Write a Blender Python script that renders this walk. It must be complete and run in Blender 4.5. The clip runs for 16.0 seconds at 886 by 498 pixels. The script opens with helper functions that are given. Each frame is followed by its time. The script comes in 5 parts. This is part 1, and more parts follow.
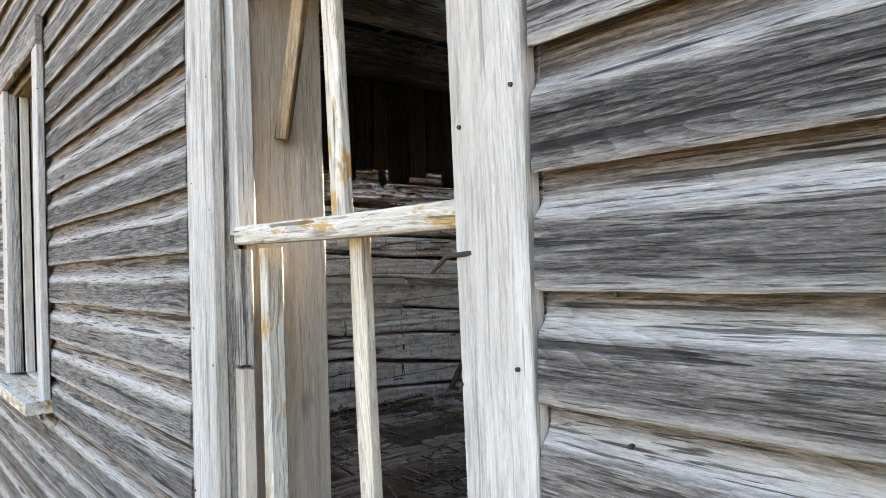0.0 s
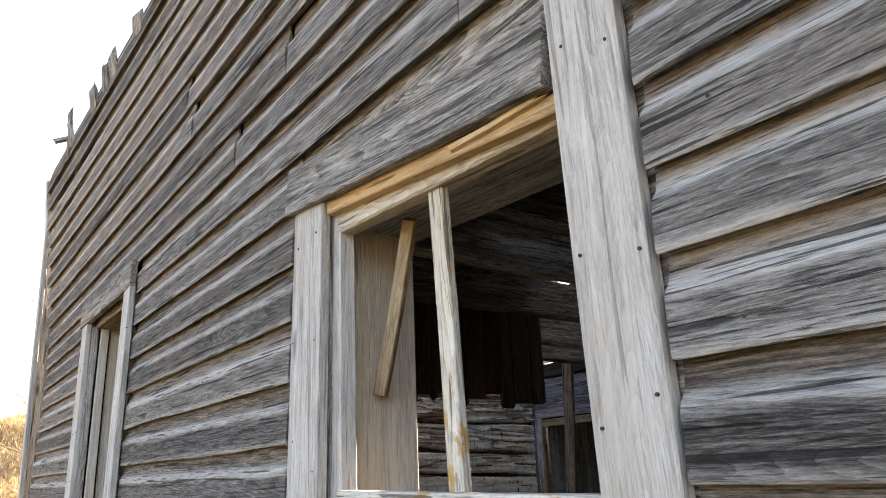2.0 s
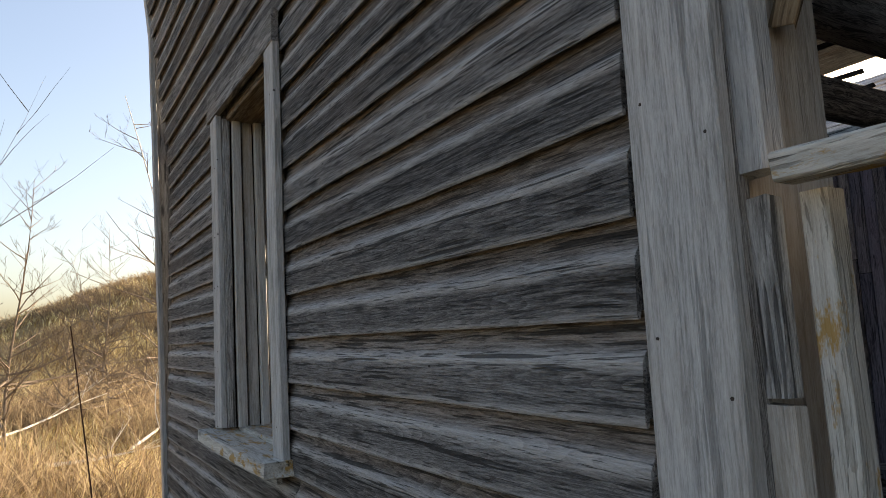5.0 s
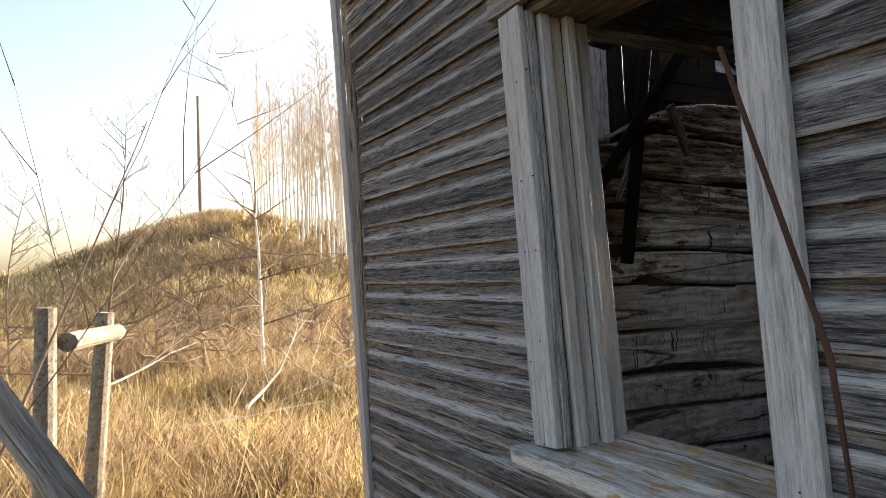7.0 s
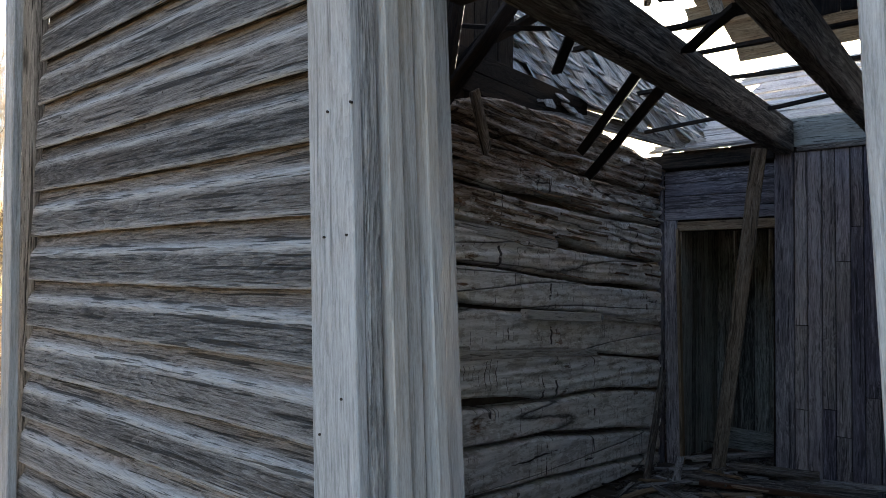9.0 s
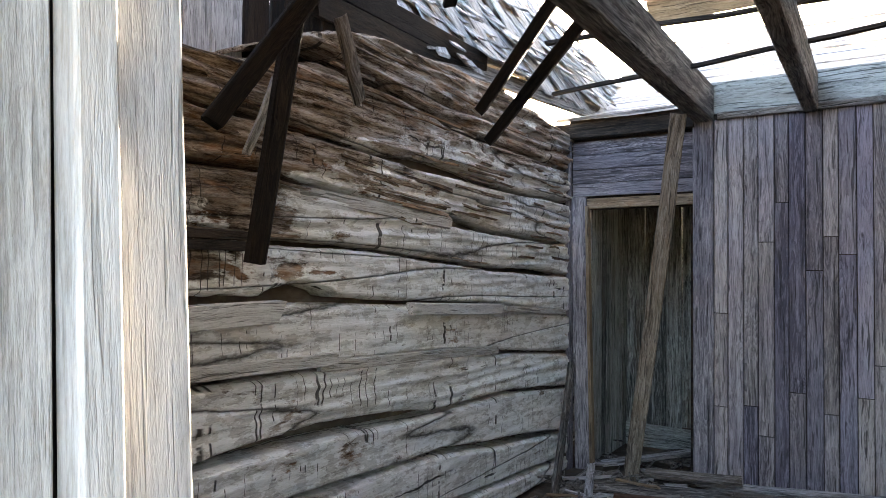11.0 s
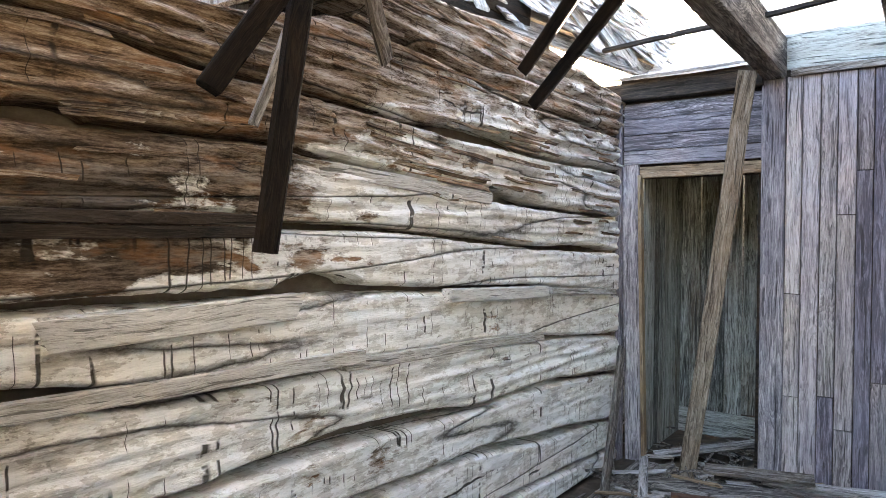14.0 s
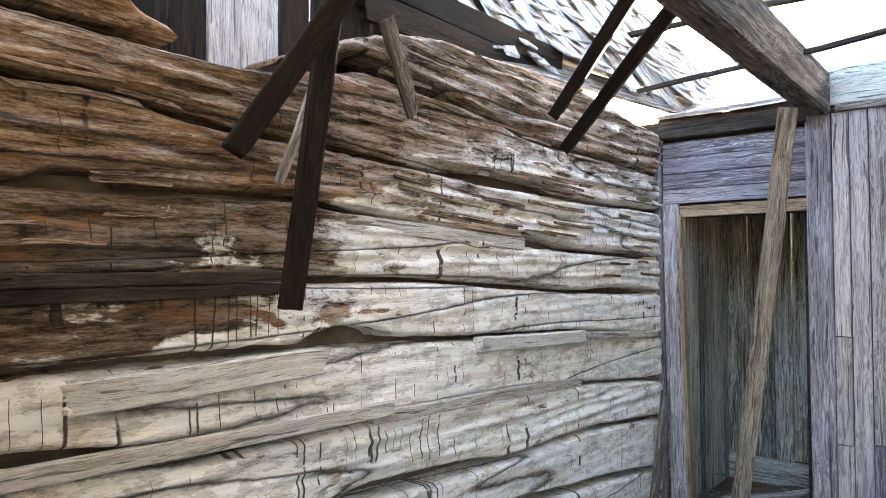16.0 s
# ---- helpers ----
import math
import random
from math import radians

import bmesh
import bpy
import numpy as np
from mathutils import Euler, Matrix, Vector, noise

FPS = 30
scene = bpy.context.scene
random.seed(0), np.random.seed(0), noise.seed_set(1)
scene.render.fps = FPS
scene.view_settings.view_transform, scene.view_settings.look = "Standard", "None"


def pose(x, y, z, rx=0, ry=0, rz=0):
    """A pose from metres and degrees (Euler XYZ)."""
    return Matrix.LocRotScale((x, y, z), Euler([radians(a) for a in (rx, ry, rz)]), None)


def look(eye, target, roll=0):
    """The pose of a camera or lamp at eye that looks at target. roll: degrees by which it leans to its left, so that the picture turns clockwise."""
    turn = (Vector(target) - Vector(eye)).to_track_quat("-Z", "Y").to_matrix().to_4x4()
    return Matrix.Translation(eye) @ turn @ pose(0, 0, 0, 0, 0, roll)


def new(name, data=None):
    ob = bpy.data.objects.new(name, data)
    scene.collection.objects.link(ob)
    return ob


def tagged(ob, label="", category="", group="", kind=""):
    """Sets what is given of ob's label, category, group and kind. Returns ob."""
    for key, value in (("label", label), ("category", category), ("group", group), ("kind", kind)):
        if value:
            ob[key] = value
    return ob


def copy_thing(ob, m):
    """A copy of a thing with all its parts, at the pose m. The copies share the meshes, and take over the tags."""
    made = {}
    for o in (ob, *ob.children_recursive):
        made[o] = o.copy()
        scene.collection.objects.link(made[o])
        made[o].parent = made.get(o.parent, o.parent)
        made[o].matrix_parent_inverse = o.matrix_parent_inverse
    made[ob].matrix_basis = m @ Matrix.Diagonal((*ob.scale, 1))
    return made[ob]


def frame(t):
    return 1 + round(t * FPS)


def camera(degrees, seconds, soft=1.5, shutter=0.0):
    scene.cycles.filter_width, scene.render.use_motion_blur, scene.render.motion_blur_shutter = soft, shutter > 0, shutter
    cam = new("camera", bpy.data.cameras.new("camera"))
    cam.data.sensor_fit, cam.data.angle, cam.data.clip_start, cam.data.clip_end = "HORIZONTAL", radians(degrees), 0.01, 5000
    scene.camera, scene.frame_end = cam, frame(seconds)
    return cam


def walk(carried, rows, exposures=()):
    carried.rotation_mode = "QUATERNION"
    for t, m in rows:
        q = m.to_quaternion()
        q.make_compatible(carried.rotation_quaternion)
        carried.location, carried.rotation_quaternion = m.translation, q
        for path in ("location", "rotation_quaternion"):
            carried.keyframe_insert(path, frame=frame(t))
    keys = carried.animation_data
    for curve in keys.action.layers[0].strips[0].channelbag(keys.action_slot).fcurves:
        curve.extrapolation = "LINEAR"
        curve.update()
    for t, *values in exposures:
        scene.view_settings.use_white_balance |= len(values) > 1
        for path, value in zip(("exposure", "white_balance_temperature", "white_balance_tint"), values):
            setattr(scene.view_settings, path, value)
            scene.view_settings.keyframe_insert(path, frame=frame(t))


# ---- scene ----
cam = camera(65.3, 16.0, soft=0.8)
PATH = [
    (0, (-0.082, -0.588, 1.559), (-1.621, 0.689, 1.611), -1.6),
    (0.5, (-0.063, -0.641, 1.599), (-1.582, 0.637, 1.837), -1.5),
    (1, (-0.057, -0.684, 1.645), (-1.56, 0.571, 2.054), -1.9),
    (1.5, (-0.072, -0.703, 1.672), (-1.568, 0.514, 2.202), -2.0),
    (2, (-0.108, -0.737, 1.682), (-1.622, 0.415, 2.299), -2.2),
    (2.5, (-0.162, -0.765, 1.674), (-1.733, 0.279, 2.337), -2.2),
    (3, (-0.235, -0.747, 1.632), (-1.879, 0.177, 2.296), -2.3),
    (3.5, (-0.329, -0.691, 1.518), (-2.042, 0.168, 2.089), -2.2),
    (4, (-0.463, -0.661, 1.439), (-2.229, 0.186, 1.845), -1.9),
    (4.2, (-0.535, -0.664, 1.428), (-2.31, 0.182, 1.795), -2.1),
    (6.3, (-1.861, -1.159, 1.591), (-3.426, 0.083, 1.677), -1.8),
    (6.5, (-1.982, -1.247, 1.618), (-3.583, -0.053, 1.717), -1.4),
    (7, (-2.36, -1.354, 1.648), (-4.129, -0.425, 1.72), -2.3),
    (7.5, (-2.781, -1.214, 1.627), (-4.58, -0.345, 1.702), -1.2),
    (8, (-2.949, -1.081, 1.639), (-4.709, -0.134, 1.721), 0.0),
    (8.3, (-3.11, -0.985, 1.625), (-4.735, 0.177, 1.724), 1.0),
    (8.5, (-3.175, -0.971, 1.62), (-4.681, 0.341, 1.724), 1.4),
    (9, (-3.254, -0.884, 1.625), (-4.551, 0.634, 1.731), 1.3),
    (9.5, (-3.325, -0.661, 1.611), (-4.519, 0.94, 1.717), 1.2),
    (9.7, (-3.35, -0.552, 1.606), (-4.514, 1.07, 1.728), 1.1),
    (12, (-3.787, -0.039, 1.676), (-4.84, 1.661, 1.694), 0.6),
    (12.5, (-3.778, 0.044, 1.667), (-4.84, 1.739, 1.684), 0.5),
    (13, (-3.836, 0.104, 1.674), (-4.901, 1.797, 1.686), 0.5),
    (13.5, (-3.87, 0.119, 1.688), (-4.972, 1.788, 1.676), 0.6),
    (14, (-3.856, 0.131, 1.717), (-5.012, 1.763, 1.681), 0.4),
    (14.5, (-3.839, 0.142, 1.74), (-5.044, 1.738, 1.701), 0.3),
    (15, (-3.81, 0.142, 1.757), (-5.055, 1.707, 1.736), 0.1),
    (15.5, (-3.798, 0.157, 1.781), (-5.06, 1.709, 1.794), -0.0),
    (16, (-3.803, 0.182, 1.785), (-5.069, 1.73, 1.841), -0.2),
]
walk(cam, [(t, look(eye, target, roll)) for t, eye, target, roll in PATH],
     exposures=[(0.0, 3.85, 7600, 16), (1.5, 3.5, 7600, 17), (2.6, 3.15, 7400, 17), (3.0, 2.9, 7300, 17), (3.5, 2.0, 7200, 16), (4.2, 1.25, 7100, 15), (6.3, 2.2, 7100, 15),
                (7.0, 1.95, 7100, 15), (7.5, 1.55, 7100, 15), (8.2, 1.1, 7200, 15), (8.6, 1.4, 6900, 15), (9.0, 2.45, 6400, 12), (9.3, 3.55, 6800, 12), (9.7, 4.2, 6900, 13),
                (12.0, 4.8, 7300, 14), (13.0, 5.5, 7400, 14), (16.0, 5.65, 7300, 14)])

# ---- light ----
SUN_TO = Vector((-0.22, 0.90, 0.325)).normalized()
world = bpy.data.worlds.new("sky")
scene.world = world
world.use_nodes = True
wn = world.node_tree
sky = wn.nodes.new("ShaderNodeTexSky")
sky.sky_type = "NISHITA"
sky.sun_disc = False
sky.sun_elevation = math.asin(SUN_TO.z)
sky.sun_rotation = math.atan2(SUN_TO.x, SUN_TO.y)
sky.dust_density = 3.0
sky.air_density = 1.0
wn.links.new(sky.outputs[0], wn.nodes["Background"].inputs[0])
wn.nodes["Background"].inputs[1].default_value = 0.115
sun = new("sun", bpy.data.lights.new("sun", "SUN"))
sun.data.energy = 5.0
sun.data.angle = radians(0.6)
sun.data.color = (1.0, 0.92, 0.76)
sun.matrix_world = look(SUN_TO * 60, (0, 0, 0))


# ---- materials ----
def ramp(nt, src, stops):
    n = nt.nodes.new("ShaderNodeValToRGB")
    while len(n.color_ramp.elements) < len(stops):
        n.color_ramp.elements.new(0.5)
    for e, (p, c) in zip(n.color_ramp.elements, stops):
        e.position = p
        e.color = (*c, 1) if len(c) == 3 else c
    nt.links.new(src, n.inputs[0])
    return n.outputs[0]


def noise_tex(nt, vec, scale, detail=4.0, rough=0.6, distort=0.0):
    n = nt.nodes.new("ShaderNodeTexNoise")
    n.inputs["Scale"].default_value = scale
    n.inputs["Detail"].default_value = detail
    n.inputs["Roughness"].default_value = rough
    n.inputs["Distortion"].default_value = distort
    nt.links.new(vec, n.inputs["Vector"])
    return n.outputs[0]


def mapping(nt, vec, scale):
    n = nt.nodes.new("ShaderNodeMapping")
    n.inputs["Scale"].default_value = scale
    nt.links.new(vec, n.inputs["Vector"])
    return n.outputs[0]


def mix(nt, fac, a, b, mode="MIX"):
    n = nt.nodes.new("ShaderNodeMix")
    n.data_type = "RGBA"
    n.blend_type = mode
    for sock, v in ((n.inputs[0], fac), (n.inputs[6], a), (n.inputs[7], b)):
        if hasattr(v, "is_linked"):
            nt.links.new(v, sock)
        elif isinstance(v, (int, float)):
            sock.default_value = v
        else:
            sock.default_value = (*v, 1)
    return n.outputs[2]


def calc(nt, op, a, b=0.0):
    n = nt.nodes.new("ShaderNodeMath")
    n.operation = op
    for sock, v in zip(n.inputs, (a, b)):
        if hasattr(v, "is_linked"):
            nt.links.new(v, sock)
        else:
            sock.default_value = v
    return n.outputs[0]


def base(name, rough=0.9):
    m = bpy.data.materials.new(name)
    m.use_nodes = True
    nt = m.node_tree
    b = nt.nodes["Principled BSDF"]
    b.inputs["Roughness"].default_value = rough
    b.inputs["Specular IOR Level"].default_value = 0.2
    return m, nt, b


def shifted(nt):
    """Object coordinates, moved by a chance amount for each object."""
    tc = nt.nodes.new("ShaderNodeTexCoord")
    oi = nt.nodes.new("ShaderNodeObjectInfo")
    mul = nt.nodes.new("ShaderNodeVectorMath")
    mul.operation = "MULTIPLY"
    nt.links.new(oi.outputs["Random"], mul.inputs[0])
    mul.inputs[1].default_value = (37.0, 11.0, 5.0)
    add = nt.nodes.new("ShaderNodeVectorMath")
    nt.links.new(tc.outputs["Object"], add.inputs[0])
    nt.links.new(mul.outputs[0], add.inputs[1])
    return add.outputs[0], oi.outputs["Random"], tc.outputs["Object"]


def bump(nt, bsdf, height, strength, dist=0.004):
    n = nt.nodes.new("ShaderNodeBump")
    n.inputs["Strength"].default_value = strength
    n.inputs["Distance"].default_value = dist
    nt.links.new(height, n.inputs["Height"])
    nt.links.new(n.outputs[0], bsdf.inputs["Normal"])


def wood(name, dark, mid, light, stain=None, stain_amount=0.5, spread=0.35, rough=0.9, relief=0.6, lichen=None, cove=None, hair=0.55, bow=0.05, pores=95.0, patchy=0.4, rings=0.16, vary=0.10, crack=0.36, tints=None):
    """Weathered wood whose grain runs along the object's x."""
    m, nt, b = base(name, rough)
    v, rnd, raw = shifted(nt)
    warp = nt.nodes.new("ShaderNodeVectorMath")
    wob = nt.nodes.new("ShaderNodeTexNoise")
    wob.inputs["Scale"].default_value = 2.2
    wob.inputs["Detail"].default_value = 2
    nt.links.new(v, wob.inputs["Vector"])
    sc = nt.nodes.new("ShaderNodeVectorMath")
    sc.operation = "MULTIPLY"
    nt.links.new(wob.outputs["Color"], sc.inputs[0])
    sc.inputs[1].default_value = (0.0, bow, bow)
    nt.links.new(v, warp.inputs[0])
    nt.links.new(sc.outputs[0], warp.inputs[1])
    v2 = warp.outputs[0]
    grain = noise_tex(nt, mapping(nt, v2, (9.0, pores, pores)), 1.0, 5, 0.75)
    fine = noise_tex(nt, mapping(nt, v2, (60, 420, 420)), 1.0, 4, 0.8)
    broad = noise_tex(nt, mapping(nt, v2, (2.2, 30, 30)), 1.0, 6, 0.75, 0.2)
    g = calc(nt, "ADD", calc(nt, "MULTIPLY", grain, 0.58), calc(nt, "MULTIPLY", fine, 0.42))
    # flat-sawn growth rings: contour lines of a slow noise drawn out along the board
    slow = noise_tex(nt, mapping(nt, v2, (0.55, 8, 8)), 1.0, 2, 0.45)
    saw = calc(nt, "FRACT", calc(nt, "ADD", calc(nt, "MULTIPLY", slow, 46.0), calc(nt, "MULTIPLY", grain, 0.5)))
    g = calc(nt, "ADD", g, calc(nt, "MULTIPLY", calc(nt, "SUBTRACT", saw, 0.5), rings))
    g2 = calc(nt, "ADD", calc(nt, "MULTIPLY", g, 1.0 - patchy), calc(nt, "MULTIPLY", broad, patchy))
    fade = ramp(nt, noise_tex(nt, mapping(nt, v2, (0.8, 42, 42)), 1.0, 3, 0.6), [(0.35, (0, 0, 0)), (0.65, (1, 1, 1))])
    g2 = calc(nt, "ADD", g2, calc(nt, "MULTIPLY", calc(nt, "SUBTRACT", fade, 0.5), 0.17 * patchy))
    g3 = calc(nt, "ADD", g2, calc(nt, "MULTIPLY", calc(nt, "SUBTRACT", rnd, 0.5), vary))
    col = ramp(nt, g3, [(0.5 - spread * 0.26, dark), (0.5, mid), (0.5 + spread * 0.30, light)])
    if tints:
        pick = calc(nt, "FRACT", calc(nt, "MULTIPLY", rnd, 7.31))
        area = noise_tex(nt, mapping(nt, v, (1.1, 1.5, 1.5)), 1.0, 3, 0.6)
        pick = calc(nt, "ADD", calc(nt, "MULTIPLY", pick, 0.6), calc(nt, "MULTIPLY", area, 0.4))
        col = mix(nt, 0.75, col, ramp(nt, pick, [(0.25 + 0.5 * i / (len(tints) - 1), c) for i, c in enumerate(tints)]), "MULTIPLY")
    if stain:
        st = ramp(nt, noise_tex(nt, mapping(nt, v, (0.9, 4, 4)), 1.0, 5, 0.6), [(0.48, (0, 0, 0)), (0.68, (1, 1, 1))])
        col = mix(nt, calc(nt, "MULTIPLY", st, stain_amount), col, stain, "MIX")
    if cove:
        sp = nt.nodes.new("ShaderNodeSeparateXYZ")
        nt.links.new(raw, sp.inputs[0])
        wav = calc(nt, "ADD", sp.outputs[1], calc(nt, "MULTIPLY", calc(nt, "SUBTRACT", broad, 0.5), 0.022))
        # pale wear plus painted skylight on the up-facing hollow and the lip
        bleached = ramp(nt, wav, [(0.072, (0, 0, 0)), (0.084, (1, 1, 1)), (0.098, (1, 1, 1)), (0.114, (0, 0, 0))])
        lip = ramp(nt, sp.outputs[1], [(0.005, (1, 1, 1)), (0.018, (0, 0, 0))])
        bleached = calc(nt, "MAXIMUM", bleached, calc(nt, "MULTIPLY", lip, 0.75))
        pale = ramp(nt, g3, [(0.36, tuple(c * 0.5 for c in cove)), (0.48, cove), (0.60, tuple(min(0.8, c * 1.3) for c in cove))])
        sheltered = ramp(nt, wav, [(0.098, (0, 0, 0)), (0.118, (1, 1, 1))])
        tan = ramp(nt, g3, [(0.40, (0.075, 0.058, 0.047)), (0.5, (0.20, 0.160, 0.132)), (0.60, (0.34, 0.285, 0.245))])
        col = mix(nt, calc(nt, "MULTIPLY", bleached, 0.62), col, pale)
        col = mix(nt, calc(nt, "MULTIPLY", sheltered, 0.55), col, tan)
    if lichen:
        li = ramp(nt, noise_tex(nt, mapping(nt, v, (8, 22, 22)), 1.0, 6, 0.7), [(0.54, (0, 0, 0)), (0.6, (1, 1, 1))])
        col = mix(nt, calc(nt, "MULTIPLY", li, 0.85), col, lichen)
    # knots and nail-sized dark marks
    vo = nt.nodes.new("ShaderNodeTexVoronoi")
    vo.inputs["Scale"].default_value = 1.0
    nt.links.new(mapping(nt, v2, (2.6, 9, 9)), vo.inputs["Vector"])
    kn = ramp(nt, vo.outputs["Distance"], [(0.05, (1, 1, 1)), (0.14, (0, 0, 0))])
    col = mix(nt, calc(nt, "MULTIPLY", kn, 0.7), col, tuple(c * 0.45 for c in dark))
    # long drying cracks
    cr = ramp(nt, noise_tex(nt, mapping(nt, v2, (2.4, 70, 70)), 1.0, 2, 0.5), [(crack - 0.02, (1, 1, 1)), (crack + 0.005, (0, 0, 0))])
    col = mix(nt, calc(nt, "MULTIPLY", cr, min(0.75, hair * 1.5)), col, tuple(c * 0.3 for c in dark))
    # hairline checks along the grain
    hl = ramp(nt, noise_tex(nt, mapping(nt, v2, (9.0, 210, 210)), 1.0, 3, 0.6), [(0.37, (1, 1, 1)), (0.42, (0, 0, 0))])
    col = mix(nt, calc(nt, "MULTIPLY", hl, hair), col, tuple(c * 0.5 for c in dark))
    nt.links.new(col, b.inputs["Base Color"])
    bump(nt, b, calc(nt, "SUBTRACT", calc(nt, "SUBTRACT", g, calc(nt, "MULTIPLY", cr, 0.7)), calc(nt, "MULTIPLY", hl, 0.35)), relief, 0.007)
    return m


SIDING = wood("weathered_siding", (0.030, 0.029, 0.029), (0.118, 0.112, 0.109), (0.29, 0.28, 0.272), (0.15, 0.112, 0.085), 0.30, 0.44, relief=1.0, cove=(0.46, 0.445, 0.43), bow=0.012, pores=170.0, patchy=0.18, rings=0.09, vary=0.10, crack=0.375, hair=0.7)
CASING = wood("pale_bare_wood", (0.19, 0.185, 0.178), (0.375, 0.369, 0.36), (0.54, 0.532, 0.522), (0.30, 0.265, 0.225), 0.45, 0.52, relief=0.55, hair=0.26, bow=0.02, pores=120.0, patchy=0.34, rings=0.08, crack=0.35)
GREYTRIM = wood("silvered_trim", (0.07, 0.066, 0.062), (0.27, 0.258, 0.246), (0.50, 0.485, 0.465), (0.26, 0.195, 0.135), 0.35, 0.42, relief=0.9, hair=0.45, bow=0.02, pores=150.0, patchy=0.3, rings=0.12, crack=0.37)
REVEAL = wood("sheltered_jamb", (0.24, 0.222, 0.20), (0.43, 0.412, 0.385), (0.58, 0.565, 0.54), (0.42, 0.31, 0.20), 0.40, 0.52, relief=0.45, hair=0.2, bow=0.02, pores=120.0, patchy=0.3, rings=0.07, crack=0.345)
SASH = wood("sash_wood", (0.24, 0.21, 0.17), (0.42, 0.38, 0.32), (0.60, 0.56, 0.49), (0.46, 0.31, 0.16), 0.4, 0.5, relief=0.6)
LICHEN = wood("lichen_wood", (0.22, 0.2, 0.17), (0.42, 0.40, 0.36), (0.62, 0.6, 0.55), (0.42, 0.30, 0.12), 0.4, 0.5, relief=0.7, lichen=(0.36, 0.2, 0.035))
TAN = wood("sheltered_tan_wood", (0.24, 0.17, 0.10), (0.42, 0.30, 0.18), (0.58, 0.45, 0.29), (0.50, 0.33, 0.16), 0.5, 0.5, relief=0.4)
DARKBEAM = wood("dark_wood", (0.010, 0.008, 0.007), (0.028, 0.022, 0.018), (0.080, 0.064, 0.048), (0.072, 0.044, 0.024), 0.5, 0.45, relief=0.8)
# near-black: the shade of backlit and dim-room timber is in the colour
SHADEDARK = wood("shade_dark_timber", (0.0025, 0.002, 0.0018), (0.0075, 0.0055, 0.0045), (0.024, 0.017, 0.012), (0.045, 0.023, 0.009), 0.4, 0.45, relief=0.9)
BEAM = wood("grey_beam", (0.035, 0.032, 0.03), (0.18, 0.168, 0.152), (0.44, 0.415, 0.38), (0.14, 0.10, 0.065), 0.5, 0.38, relief=0.9, rings=0.18, crack=0.375)
PLANKBLUE = wood("faded_violet_plank", (0.10, 0.092, 0.092), (0.32, 0.295, 0.285), (0.56, 0.525, 0.495), (0.16, 0.15, 0.185), 0.60, 0.42, relief=0.6, pores=120.0, vary=0.16, rings=0.15, tints=((0.62, 0.62, 0.86), (1.0, 0.97, 0.95), (0.80, 0.76, 0.86), (1.0, 0.95, 0.88)))
TRIMBLUE = wood("faded_violet_trim", (0.07, 0.066, 0.072), (0.22, 0.205, 0.225), (0.48, 0.455, 0.455), (0.11, 0.105, 0.125), 0.65, 0.38, relief=0.5, vary=0.14, rings=0.16)
DOORGREEN = wood("grey_green_board", (0.06, 0.062, 0.056), (0.284, 0.304, 0.284), (0.50, 0.52, 0.485), (0.14, 0.10, 0.06), 0.55, 0.40, relief=0.6, vary=0.18, crack=0.385, hair=0.6)
PROP = wood("prop_board", (0.07, 0.055, 0.04), (0.23, 0.19, 0.145), (0.42, 0.37, 0.305), (0.22, 0.15, 0.085), 0.5, 0.40, relief=0.8, rings=0.16)
BROWN = wood("raw_brown_board", (0.15, 0.105, 0.065), (0.29, 0.215, 0.14), (0.44, 0.36, 0.26), (0.36, 0.24, 0.13), 0.4, 0.5, relief=0.5)
PALE = wood("bleached_board", (0.22, 0.215, 0.21), (0.44, 0.43, 0.42), (0.66, 0.65, 0.63), (0.36, 0.33, 0.30), 0.3, 0.42, relief=0.7)
GREYROOF = wood("shingle_grey", (0.09, 0.086, 0.082), (0.33, 0.32, 0.31), (0.62, 0.61, 0.59), (0.28, 0.22, 0.17), 0.35, 0.42, relief=0.9, rings=0.14)
BARK = wood("post_bark", (0.10, 0.085, 0.07), (0.26, 0.23, 0.19), (0.45, 0.41, 0.35), (0.20, 0.15, 0.09), 0.4, 0.5, relief=0.8)


